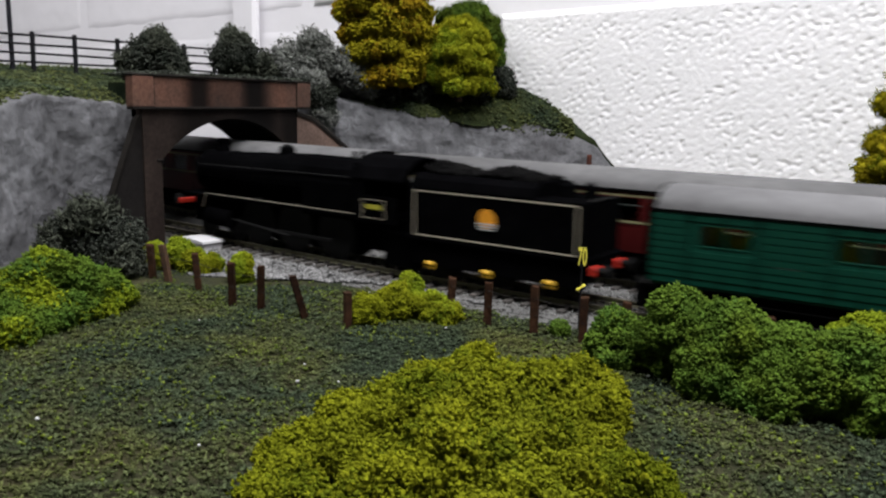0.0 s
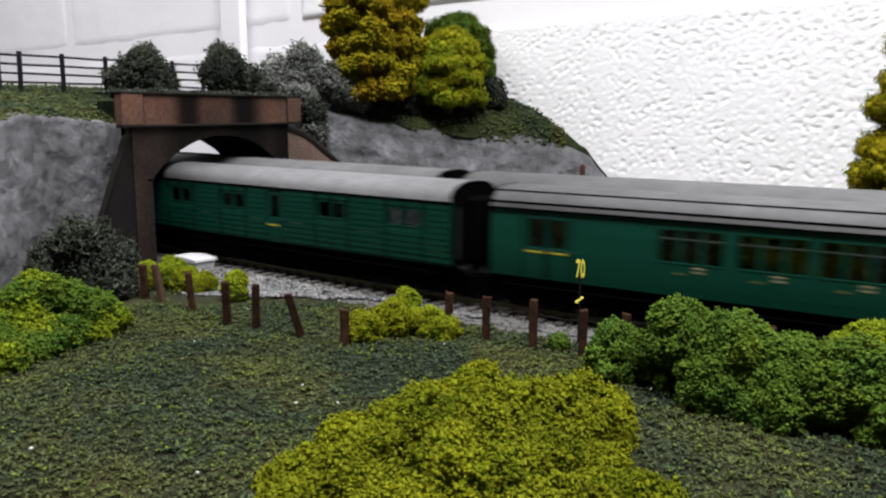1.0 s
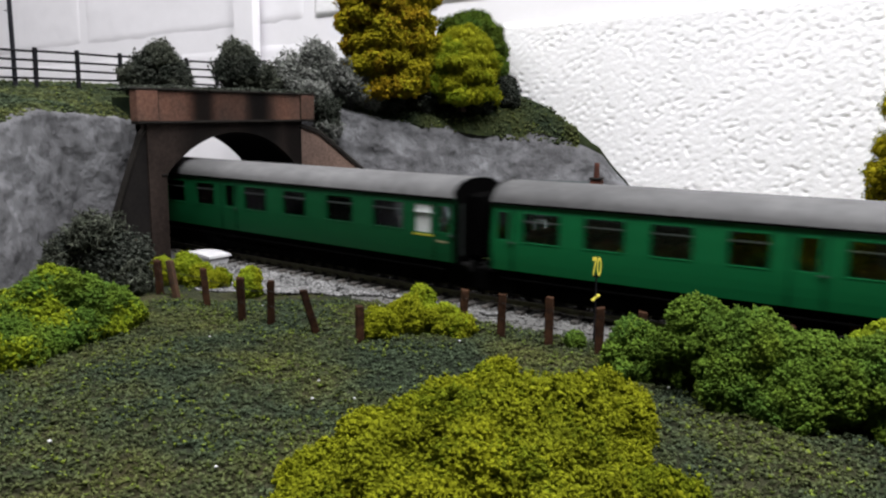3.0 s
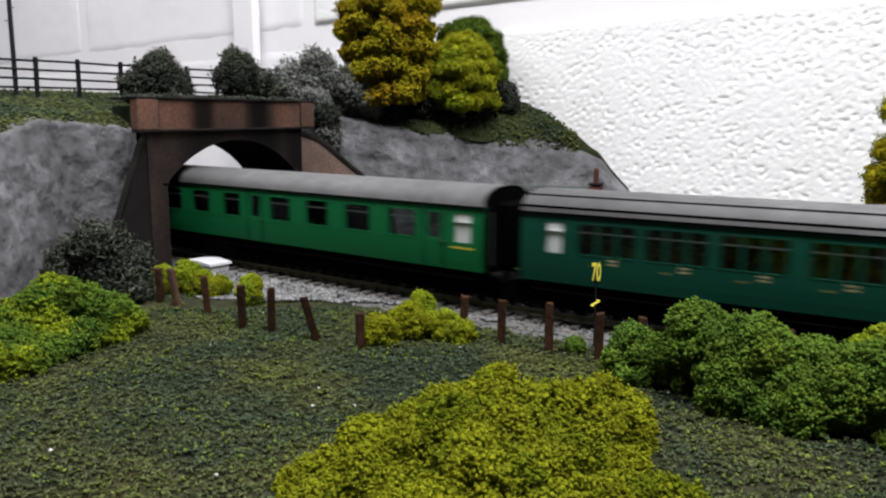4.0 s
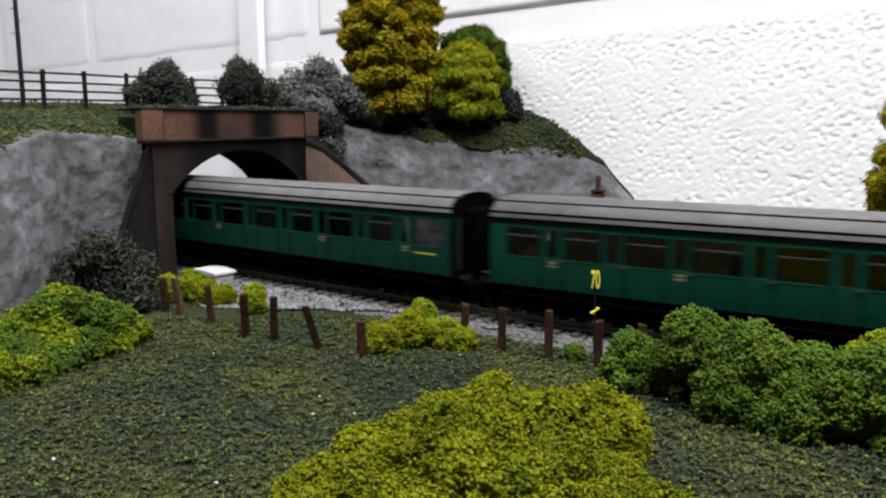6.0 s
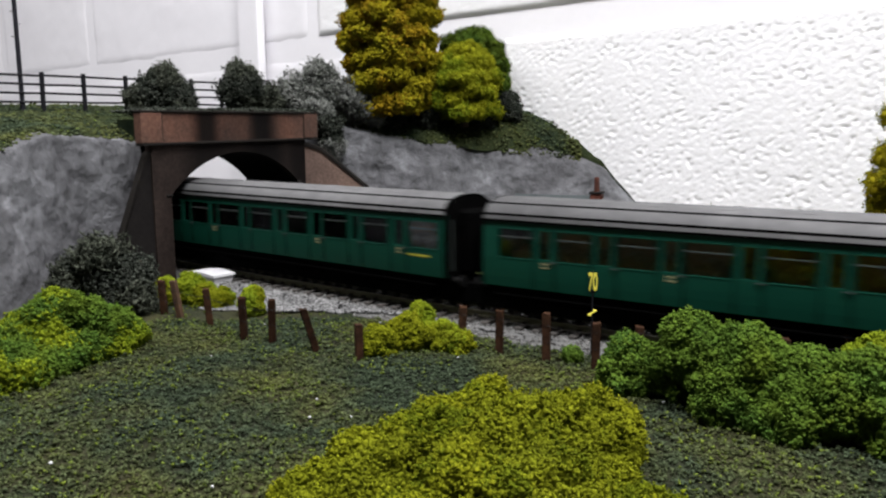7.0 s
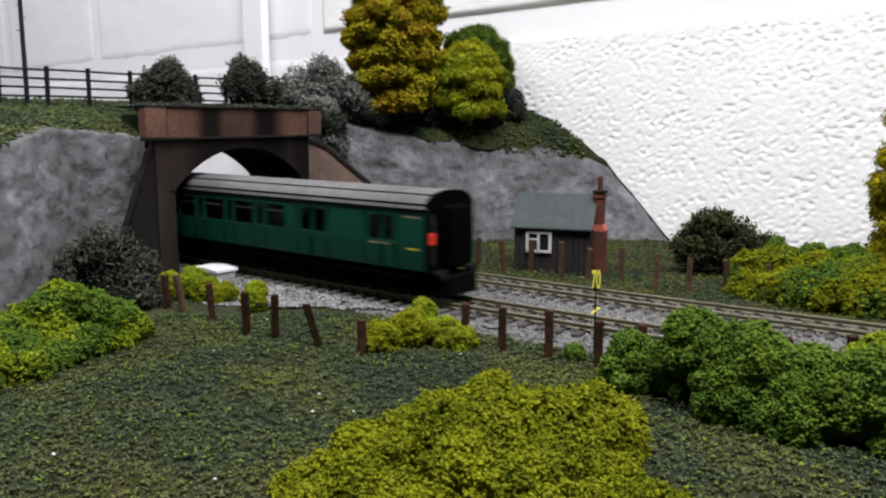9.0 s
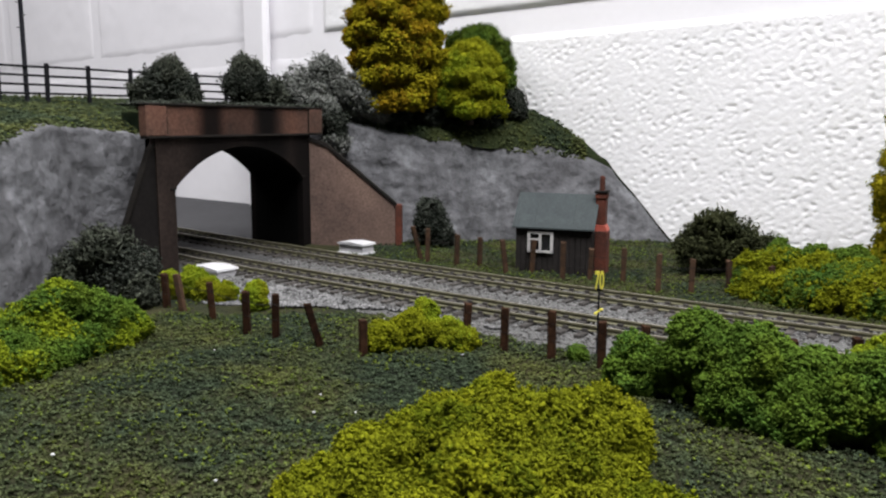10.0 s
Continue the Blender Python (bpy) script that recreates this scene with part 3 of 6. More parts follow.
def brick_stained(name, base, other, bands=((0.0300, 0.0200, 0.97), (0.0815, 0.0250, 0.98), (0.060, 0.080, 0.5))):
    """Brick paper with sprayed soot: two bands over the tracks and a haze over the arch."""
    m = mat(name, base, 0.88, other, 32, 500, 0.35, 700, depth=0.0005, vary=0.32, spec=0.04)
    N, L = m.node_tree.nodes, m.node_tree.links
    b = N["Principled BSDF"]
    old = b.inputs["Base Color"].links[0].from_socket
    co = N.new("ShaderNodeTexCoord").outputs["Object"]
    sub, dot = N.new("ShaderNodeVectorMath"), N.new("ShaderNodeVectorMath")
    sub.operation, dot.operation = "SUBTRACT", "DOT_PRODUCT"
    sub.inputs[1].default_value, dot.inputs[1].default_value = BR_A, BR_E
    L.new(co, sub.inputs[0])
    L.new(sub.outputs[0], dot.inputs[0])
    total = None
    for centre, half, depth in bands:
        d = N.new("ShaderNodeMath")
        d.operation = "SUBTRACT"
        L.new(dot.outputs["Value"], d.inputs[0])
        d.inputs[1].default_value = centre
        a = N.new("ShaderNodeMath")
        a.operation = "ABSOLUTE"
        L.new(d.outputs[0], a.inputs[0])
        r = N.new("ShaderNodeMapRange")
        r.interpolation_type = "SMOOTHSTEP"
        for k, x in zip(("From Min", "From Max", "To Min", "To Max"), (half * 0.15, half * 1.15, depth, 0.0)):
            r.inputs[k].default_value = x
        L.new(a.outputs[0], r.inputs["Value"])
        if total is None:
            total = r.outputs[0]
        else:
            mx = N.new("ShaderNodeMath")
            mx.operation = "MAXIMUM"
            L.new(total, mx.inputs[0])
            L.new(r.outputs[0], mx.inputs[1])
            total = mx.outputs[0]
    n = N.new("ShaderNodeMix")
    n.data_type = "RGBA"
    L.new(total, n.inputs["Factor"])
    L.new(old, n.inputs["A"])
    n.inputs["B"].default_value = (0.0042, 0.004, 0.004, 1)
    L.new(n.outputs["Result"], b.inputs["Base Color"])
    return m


M["brick_stained"] = brick_stained("brick_stained", (0.135, 0.070, 0.050), (0.070, 0.046, 0.037))
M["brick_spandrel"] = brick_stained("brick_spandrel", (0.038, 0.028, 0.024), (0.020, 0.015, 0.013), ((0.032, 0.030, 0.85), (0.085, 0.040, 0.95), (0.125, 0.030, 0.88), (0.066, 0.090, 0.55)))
bridge = empty("road_bridge", Matrix(), "weathered red-brown brick arch bridge stained with soot", "bridge")


def skew(bm):
    for v in bm.verts:
        v.co = BR_A + BR_E * v.co.x + BR_D * v.co.y + Vector((0, 0, v.co.z))
    return bm


SPAN, SPRING, CROWN = 0.121, 0.0440, 0.0668
rise = CROWN - SPRING
RAD = (SPAN * SPAN / 4 + rise * rise) / (2 * rise)


def arch(extra=0.0, n=24):
    half = math.asin(SPAN / 2 / RAD)
    return [(SPAN / 2 + (RAD + extra) * math.sin(-half + 2 * half * i / n), CROWN - RAD + (RAD + extra) * math.cos(-half + 2 * half * i / n)) for i in range(n + 1)]


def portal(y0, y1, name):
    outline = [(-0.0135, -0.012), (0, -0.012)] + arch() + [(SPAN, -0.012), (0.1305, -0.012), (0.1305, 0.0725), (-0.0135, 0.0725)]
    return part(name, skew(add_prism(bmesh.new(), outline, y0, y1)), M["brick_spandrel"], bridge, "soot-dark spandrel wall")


moss = np.stack([RNG.uniform(-0.012, 0.142, 2600), RNG.uniform(-0.003, 0.05, 2600), np.full(2600, 0.0920)], 1)
moss[:, 2] += RNG.uniform(0, 1, 2600) * 0.0022 * (0.6 + np.sin(moss[:, 0] * 190) * 0.4)
moss = np.array([BR_A + BR_E * q[0] + BR_D * q[1] + Vector((0, 0, q[2])) for q in moss])
tagged(crumbs("moss", moss, RNG.uniform(0.0006, 0.0016, len(moss)), M["shrub"], "flake", bridge, "dark growth creeping over the parapet"), kind="stuff")
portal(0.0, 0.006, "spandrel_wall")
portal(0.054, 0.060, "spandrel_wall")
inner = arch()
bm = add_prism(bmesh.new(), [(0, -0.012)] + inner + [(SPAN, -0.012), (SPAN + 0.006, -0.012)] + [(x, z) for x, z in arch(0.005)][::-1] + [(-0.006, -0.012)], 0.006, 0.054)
part("vault", skew(bm), M["vault"], bridge, "sooty vault, shade of the arch painted into its black")
for y0, y1 in ((-0.0025, 0.0045), (0.0555, 0.0625)):
    lo = -0.0215 if y0 < 0 else 0.035
    part("string_course", skew(box(lo, 0.143, y0 - 0.0004, y1, 0.0726, 0.0742, 0.0004)), M["coping"], bridge, "projecting dark string course")
    part("parapet", skew(box(lo + 0.001, 0.142, y0 + 0.001, y1 - 0.001, 0.0742, 0.0905)), M["brick_stained"], bridge, "red brick parapet with two sooty bands")
    for a in (lo, 0.1275):
        part("pilaster", skew(box(a, a + 0.0155, y0 - 0.0003, y1, 0.0742, 0.0908, 0.0004)), M["brick_stained"], bridge)
        part("joint", skew(box(a + (0.0155 if a == lo else -0.0006), a + (0.0161 if a == lo else 0.0), y0 + 0.0002, y0 + 0.002, 0.0750, 0.0905)), M["coping"], bridge, "dark joint beside the pilaster")
    part("coping", skew(box(lo - 0.0004, 0.1434, y0 - 0.0004, y1, 0.0908, 0.0924, 0.0005)), M["coping"], bridge, "dark stone coping")
part("road_deck", skew(box(0.0, 0.14, 0.0045, 0.0555, 0.0726, 0.0875)), M["bank"], bridge, "turf-covered road deck")
for a in (-0.004, SPAN - 0.001):
    part("impost", skew(box(a, a + 0.005, -0.0008, 0.004, 0.0432, 0.0446, 0.0004)), M["coping"], bridge)


def wing(p0, p1, z0, z1, material, label, thick=0.006, foot=0.012, turn=1):
    """A wing wall from p0 to p1, its top falling from z0 to z1, with a coping and a short end pier."""
    a, b = Vector((*p0, 0)), Vector((*p1, 0))
    e = (b - a).normalized()
    n = Vector((-e.y, e.x, 0)) * turn
    L_ = (b - a).length

    def place(bm):
        for v in bm.verts:
            v.co = a + e * v.co.x + n * v.co.y + Vector((0, 0, v.co.z))
        return bm

    wall_part = part("wing_wall", place(add_prism(bmesh.new(), [(0, -0.012), (L_, -0.012), (L_, z1), (foot, z0 - (z0 - z1) * 0.10), (0, z0)], 0.0, thick)), material, bridge, label)
    part("wing_coping", place(add_prism(bmesh.new(), [(-0.001, z0 + 0.0002), (foot, z0 - (z0 - z1) * 0.10 + 0.0002), (L_ + 0.001, z1 + 0.0002), (L_ + 0.001, z1 + 0.0022), (foot, z0 - (z0 - z1) * 0.10 + 0.0026), (-0.001, z0 + 0.0024)], -0.001, thick + 0.001)), M["coping"], wall_part, "dark sloping coping")
    part("end_pier", place(box(L_, L_ + 0.005, -0.001, thick + 0.001, -0.012, z1 + 0.0015, 0.0005)), M["brick_red"] if turn > 0 else M["brick_grey"], wall_part, "short red brick end pier" if turn > 0 else "dark end pier")


wing((-0.0952, 0.5862), (-0.0345, 0.5868), 0.0690, 0.0222, M["brick"], "bare brown brick wing wall")
wing((-0.1610, 0.4600), (-0.1750, 0.4490), 0.0690, 0.0200, M["brick_grey"], "dark brick wing wall", turn=-1, foot=0.003)

# ---- fences ----
def near_post(x, y, h, lean, material, parent, r=0.0014, base=GROUND):
    bm = bmesh.new()
    add_box(bm, -r, r, -r * 0.9, r * 0.9, -0.004, h, 0.0003)
    for v in bm.verts:
        k = max(0.0, v.co.z) / h
        v.co.x += lean * k + 0.0002 * math.sin(9000 * v.co.z + x * 700)
        v.co.y += 0.0002 * math.sin(7000 * v.co.z + y * 900)
        if v.co.z > h * 0.9:
            v.co.z += random.uniform(-0.0006, 0.0004)
    ob = part("post", bm, material, parent)
    ob.location = (x, y, base)
    ob.rotation_euler = (0, 0, random.uniform(-0.4, 0.4))
    return ob


def wire(points, parent, sag=0.0008, r=0.0001, name="wire"):
    bm = bmesh.new()
    for a, b in zip(points, points[1:]):
        a, b = Vector(a), Vector(b)
        prev = a
        for i in range(1, 5):
            k = i / 4
            p = a.lerp(b, k) - Vector((0, 0, sag * 4 * k * (1 - k)))
            add_tube(bm, prev, p, r, n=4, caps=False)
            prev = p
    return part(name, bm, M["wire"], parent)


NEAR = [(-0.1318, 0.3843, 0.0165, -0.0011), (-0.1213, 0.3762, 0.0176, -0.0040), (-0.1022, 0.3568, 0.018, -0.0013), (-0.0825, 0.3373, 0.018, -0.0006), (-0.0691, 0.3302, 0.0182, 0.0003), (-0.0472, 0.3143, 0.0185, -0.0058), (-0.0306, 0.3042, 0.0140, 0.0), (-0.0072, 0.3430, 0.0115, 0.0), (0.0093, 0.3209, 0.0172, 0.0007), (0.0238, 0.3113, 0.0177, 0.0006), (0.0409, 0.2992, 0.0192, 0.0001), (0.0577, 0.2894, 0.0174, 0.0003), (0.0779, 0.3037, 0.0125, -0.0008), (0.1195, 0.2700, 0.0165, -0.0009), (0.1410, 0.2680, 0.0175, -0.0015)]
FAR = [(-0.0135, 0.5255, 0.0222, -0.0062), (-0.0098, 0.5213, 0.0209, 0.0), (0.0085, 0.5049, 0.0196, 0.0006), (0.0226, 0.5052, 0.0178, 0.0006), (0.0378, 0.4767, 0.0206, -0.0033), (0.0522, 0.4770, 0.0203, 0.0012), (0.0683, 0.4615, 0.0216, 0.0001), (0.0830, 0.4568, 0.0185, 0.0007), (0.1009, 0.4522, 0.0193, 0.0002), (0.1142, 0.4277, 0.0201, 0.0001), (0.1292, 0.4193, 0.0191, 0.0002), (0.1506, 0.4226, 0.0175, -0.0013), (0.1692, 0.4130, 0.0165, -0.0013), (0.2004, 0.3695, 0.0167, -0.0019)]
for rows, material, label, group in ((NEAR, M["post"], "wooden post and wire fence, brown and leaning, beside the field", "near"), (FAR, M["post_pale"], "pale brown post and wire fence behind the tracks", "far")):
    fence = empty("wire_fence", Matrix(), label, "fence", "wire fences")
    for i, (x, y, h, lean) in enumerate(rows):
        ob = near_post(x, y, h, lean, material, fence, 0.0015 if group == "near" else 0.0014)
        if i == 1 and group == "near":
            ob.data = ob.data.copy()
            ob.data.materials[0] = M["post_pale"]
    for k in (0.45, 0.8):
        wire([(x + lean * k, y - 0.0016, GROUND + min(h, 0.018) * k) for x, y, h, lean in rows], fence)

plank = part("plank", box(-0.0014, 0.0014, -0.0009, 0.0009, 0.0, 0.021, 0.0003), M["post_pale"])
plank.matrix_world = pose(-0.1525, 0.4270, GROUND - 0.001, 0, -15, 20)
tagged(plank, "short pale wooden plank leaning on the end pier", "plank")

# the black rail fence along the road, and the pole beside it
rail_fence = empty("rail_fence", Matrix(), "black post and four-rail fence along the road", "fence")
FX, FY, DX, DY = -0.2672, 0.500, 0.568, 0.823
places = [-0.06, -0.03, 0.0, 0.0296, 0.0598, 0.0898, 0.119, 0.1465, 0.1742, 0.203]
for w in places:
    bm = box(-0.0013, 0.0013, -0.0010, 0.0010, 0.0905, 0.1178, 0.0003)
    ob = part("post", bm, M["black_paint"], rail_fence)
    ob.matrix_world = pose(FX + DX * w, FY + DY * w, 0, 0, random.uniform(-1, 1), 55.4)
for z in (0.0990, 0.1045, 0.1100, 0.1155):
    for a, b in zip(places, places[1:]):
        bm = bmesh.new()
        add_tube(bm, (FX + DX * a, FY + DY * a, z + random.uniform(-0.0003, 0.0003)), (FX + DX * b, FY + DY * b, z + random.uniform(-0.0003, 0.0003)), 0.0008, n=6)
        part("rail", bm, M["black_paint"], rail_fence)
pole = empty("telegraph_pole", pose(-0.2578, 0.516, 0.090), "thin dark telegraph pole with step irons beside the road", "pole")
part("shaft", tube((0, 0, -0.004), (0, 0, 0.16), 0.0015, 0.0011, 10), M["grey_pole"], pole)
for i in range(7):
    z = 0.048 + i * 0.0075
    d = 0.003 if i % 2 else -0.003
    part("step_iron", tube((0, 0, z), (d, -0.0006, z + 0.0006), 0.00028, n=5), M["grey_pole"], pole)

# ---- the platelayers' hut ----
hut = empty("lineside_hut", pose(0.0436, 0.4861, GROUND, 0, 0, math.degrees(math.atan2(-0.0155, 0.0428))), "small black boarded hut with grey roof and brick chimney", "hut")
HL, HD, HE, HR = 0.0455, 0.0285, 0.0275, 0.0455
bm = bmesh.new()
a = [(0, 0), (HL, 0), (HL, HD), (0, HD)]
lo = [bm.verts.new((x, y, -0.003)) for x, y in a]
hi = [bm.verts.new((x, y, HE)) for x, y in a]
for i in (0, 2):
    bm.faces.new((lo[i], lo[i + 1], hi[i + 1], hi[i]))
r0, r1 = bm.verts.new((0, HD / 2, HR - 0.0012)), bm.verts.new((HL, HD / 2, HR - 0.0012))
bm.faces.new((lo[1], lo[2], hi[2], r1, hi[1]))
bm.faces.new((lo[3], lo[0], hi[0], r0, hi[3]))
part("walls", bm, M["hut"], hut)
for i in range(14):
    x = HL * (i + 0.5) / 14
    part("board", box(x - 0.00135, x + 0.00135, -0.0005, 0.0003, -0.002, HE - 0.0006), M["hut"], hut)
for side in (0, 1):
    y0, z0 = (-0.0026, HE - 0.0010) if side == 0 else (HD + 0.0026, HE - 0.0010)
    bm = bmesh.new()
    pts = [(-0.0016, y0, z0), (HL + 0.0016, y0, z0), (HL + 0.0016, HD / 2, HR), (-0.0016, HD / 2, HR)]
    lo = [bm.verts.new(p) for p in pts]
    hi = [bm.verts.new((p[0], p[1], p[2] + 0.0009)) for p in pts]
    bm.faces.new(lo[::-1])
    bm.faces.new(hi)
    for i in range(4):
        bm.faces.new((lo[i], lo[(i + 1) % 4], hi[(i + 1) % 4], hi[i]))
    slope = part("roof_slope", bm, M["hut_roof"], hut, "grey-green felt roof slope")
    for x in (0.0, 0.0113, 0.0226, 0.0339, 0.0452):
        b2 = bmesh.new()
        vs = [b2.verts.new(p) for p in ((x - 0.0002, y0, z0 + 0.0009), (x + 0.0002, y0, z0 + 0.0009), (x + 0.0002, HD / 2, HR + 0.0011), (x - 0.0002, HD / 2, HR + 0.0011), (x - 0.0002, y0, z0 + 0.0012), (x + 0.0002, y0, z0 + 0.0012), (x + 0.0002, HD / 2, HR + 0.0013), (x - 0.0002, HD / 2, HR + 0.0013))]
        for f in ((4, 5, 6, 7), (0, 1, 5, 4), (1, 2, 6, 5), (3, 0, 4, 7)):
            b2.faces.new([vs[i] for i in f])
        part("batten", b2, M["hut_roof"], slope)
window = part("window", box(0.0080, 0.0222, -0.0008, 0.0006, 0.0128, 0.0242), M["pane_dark"], hut, "dark window with white frame")
for x0, x1, z0, z1 in ((0.0074, 0.0090, 0.0122, 0.0248), (0.0212, 0.0228, 0.0122, 0.0248), (0.0143, 0.0157, 0.0122, 0.0248), (0.0074, 0.0228, 0.0122, 0.0136), (0.0074, 0.0228, 0.0235, 0.0248), (0.0074, 0.0150, 0.0195, 0.0205)):
    part("glazing_bar", box(x0, x1, -0.0016, -0.0006, z0, z1), M["white_paint"], window)
chimney = part("chimney", add_box(add_box(box(HL, HL + 0.0072, 0.008, 0.019, -0.003, 0.0255, 0.0004), HL, HL + 0.0056, 0.0095, 0.0175, 0.029, 0.0478, 0.0003), HL - 0.0004, HL + 0.0062, 0.009, 0.018, 0.0445, 0.0472, 0.0003), M["brick_red"], hut, "red brick chimney with a sloped shoulder")
part("shoulder", add_prism(bmesh.new(), [(HL, 0.0255), (HL + 0.0072, 0.0255), (HL + 0.0056, 0.029), (HL, 0.029)], 0.0085, 0.0185), mat("bright_brick", (0.42, 0.09, 0.06), 0.8), chimney, "brighter red shoulder")
part("cap", box(HL - 0.0010, HL + 0.0068, 0.0085, 0.0185, 0.0478, 0.0490, 0.0003), M["coping"], chimney)
part("pot", tube((HL + 0.0028, 0.0135, 0.049), (HL + 0.0028, 0.0135, 0.0575), 0.0017, 0.0014, 10), M["brick_red"], chimney, "red clay chimney pot")

# ---- white lineside boxes ----
def cable_box(x, y, turn, sx, sy, h, label):
    ob = empty("cable_box", pose(x, y, GROUND, 0, 0, turn), label, "lineside box", "lineside boxes")
    part("body", box(-sx / 2, sx / 2, -sy / 2, sy / 2, -0.001, h, 0.0004), M["white_box"], ob)
    part("plinth", box(-sx / 2 - 0.0012, sx / 2 + 0.0012, -sy / 2 - 0.0012, sy / 2 + 0.0012, -0.001, 0.0012, 0.0004), M["white_box"], ob)
    lid = add_prism(bmesh.new(), [(-sx / 2 - 0.0010, h), (sx / 2 + 0.0010, h), (sx / 2 + 0.0006, h + 0.0012), (0.0, h + 0.0022), (-sx / 2 - 0.0006, h + 0.0012)], -sy / 2 - 0.001, sy / 2 + 0.001)
    part("lid", lid, M["white_box"], ob, "low pitched lid")
    return ob


cable_box(-0.1300, 0.4590, -38, 0.0230, 0.0130, 0.0058, "white concrete cable box beside the near track")
cable_box(-0.0590, 0.5520, -34, 0.0205, 0.0120, 0.0062, "white concrete cable box below the wing wall")

# ---- the speed sign ----
sign = empty("speed_sign", pose(0.0593, 0.3055, GROUND, 0, 0, -8), "yellow speed figures 70 and arrow on a black post", "railway sign")
part("post", tube((0, 0, -0.003), (0, 0, 0.0262), 0.00042, 0.00036, 8), M["black_paint"], sign)
part("bracket", box(-0.0013, 0.0013, -0.0003, 0.0003, 0.0254, 0.0264), M["black_paint"], sign)
curve = bpy.data.curves.new("figures", "FONT")
curve.body, curve.size, curve.extrude, curve.offset, curve.align_x = "70", 0.0096, 0.0003, 0.00020, "CENTER"
text_ob = new("figures", curve)
bpy.context.view_layer.update()
mesh = bpy.data.meshes.new_from_object(text_ob.evaluated_get(bpy.context.evaluated_depsgraph_get()))
bpy.data.objects.remove(text_ob)
mesh.materials.clear()
fig = link("figures", mesh, M["sign_yellow"], sign, "yellow figures 70")
fig.matrix_local = pose(0.0, -0.0005, 0.0264, 90, 0, 0) @ Matrix.Diagonal((0.37, 1.0, 1.0, 1.0))
bm = bmesh.new()
for x0, z0, x1, z1 in ((-0.0016, 0.0166, 0.0016, 0.0184), (0.0004, 0.0186, 0.0016, 0.0184), (-0.0016, 0.0166, -0.0004, 0.0164)):
    add_tube(bm, (x0, -0.0004, z0), (x1, -0.0004, z1), 0.00036, n=6)
part("arrow", bm, M["sign_yellow"], sign, "yellow slanting arrow")

# ---- plants ----
def spread_over(balls, size, step, floor, keep=0.80, sink=0.9, gaps=0.12):
    """Smaller balls of about that size, set close together over the skin of larger ones (rows of x, y, z and three radii)."""
    out = []
    for k, b in enumerate(balls):
        c, r = b[:3], b[3:]
        n = max(5, int(12.6 * float(np.mean(r)) ** 2 / (size * step) ** 2))
        i = np.arange(n) + 0.5
        z = 1 - 2 * i / n
        a = i * 2.39996 + k * 1.7 + RNG.normal(size=n) * 0.25
        d = np.stack([np.sqrt(1 - z * z) * np.cos(a), np.sqrt(1 - z * z) * np.sin(a), z + RNG.normal(size=n) * 0.06], 1)
        p = c + d * r * (sink + RNG.uniform(-0.16, 0.16, n))[:, None]
        near = balls[np.linalg.norm(balls[:, :3] - c, axis=1) < balls[:, 3:].max(1) * 2.2 + r.max()]
        hid = sum(((((p - q[:3]) / q[3:]) ** 2).sum(1) < keep * keep).astype(int) for q in near if not np.array_equal(q, b)) if len(near) > 1 else np.zeros(n, int)
        p = p[(hid == 0) & (p[:, 2] > floor - size * 0.3) & (RNG.random(n) > gaps)]
        w = size * RNG.uniform(0.60, 1.30, (len(p), 1)) * RNG.uniform(0.88, 1.12, (len(p), 3))
        out.append(np.concatenate([p, w], 1))
    return np.concatenate(out)


def fuzz(knobs, per, grain):
    """Places of crumbs over the skin of knobs."""
    k = np.repeat(knobs, per, axis=0)
    d = RNG.normal(size=(len(k), 3))
    d /= np.linalg.norm(d, axis=1)[:, None]
    d[:, 2] += 0.25
    return k[:, :3] + d * k[:, 3:] * RNG.uniform(0.70, 1.25, (len(k), 1)) + RNG.normal(size=d.shape) * grain * 0.25


def as_balls(lumps):
    return np.array([(*l[:3], *(l[3:] if len(l) == 6 else (l[3],) * 3)) for l in lumps], float)


def clumps(ob, knobs, balls, material):
    """The body of the foliage: one knobbly clump for each lump."""
    owner = np.argmin((((knobs[:, None, :3] - balls[None, :, :3]) / balls[None, :, 3:]) ** 2).sum(2), axis=1)
    for i, b in enumerate(balls):
        k = np.concatenate([knobs[owner == i] * (1, 1, 1, 0.74, 0.74, 0.74), [[*b[:3], *(b[3:] * 0.55)]]])
        crumbs("clump", k[:, :3], k[:, 3:].mean(1), material, "ico", ob, jitter=0.34)


def foam_bush(name, lumps, material, label, grain=0.0011, second=None, floor=GROUND, category="bush", group="", lobe=0.40, knob=0.36, per=26, tips=0.08):
    """Clump foliage: lumps torn into lobes, the lobes into knobs, and a fuzz of small crumbs over them."""
    ob = empty(name, Matrix(), label, category, group)
    balls = as_balls(lumps) * (1, 1, 1, 0.87, 0.87, 0.87)
    size = float(balls[:, 3:].mean()) * lobe
    lobes = spread_over(balls, size, 1.32, floor, 0.85, 0.78, 0.26)
    knobs = spread_over(lobes, size * knob, 1.40, floor, 0.85, 0.86)
    clumps(ob, knobs, balls, material)
    p = fuzz(knobs, per, grain)
    patch = np.repeat([noise.noise(Vector(q[:3] * 62) + Vector((3, 1, 4))) for q in knobs], per) + RNG.normal(size=len(p)) * 0.10
    pick = patch > tips if second else np.zeros(len(p), bool)
    for m, q in ((material, p[~pick]), (second, p[pick])):
        if m is not None and len(q):
            crumbs("foliage", q, RNG.uniform(grain * 0.40, grain * 1.0, len(q)), m, "flake", ob, jitter=0.5)
    return ob


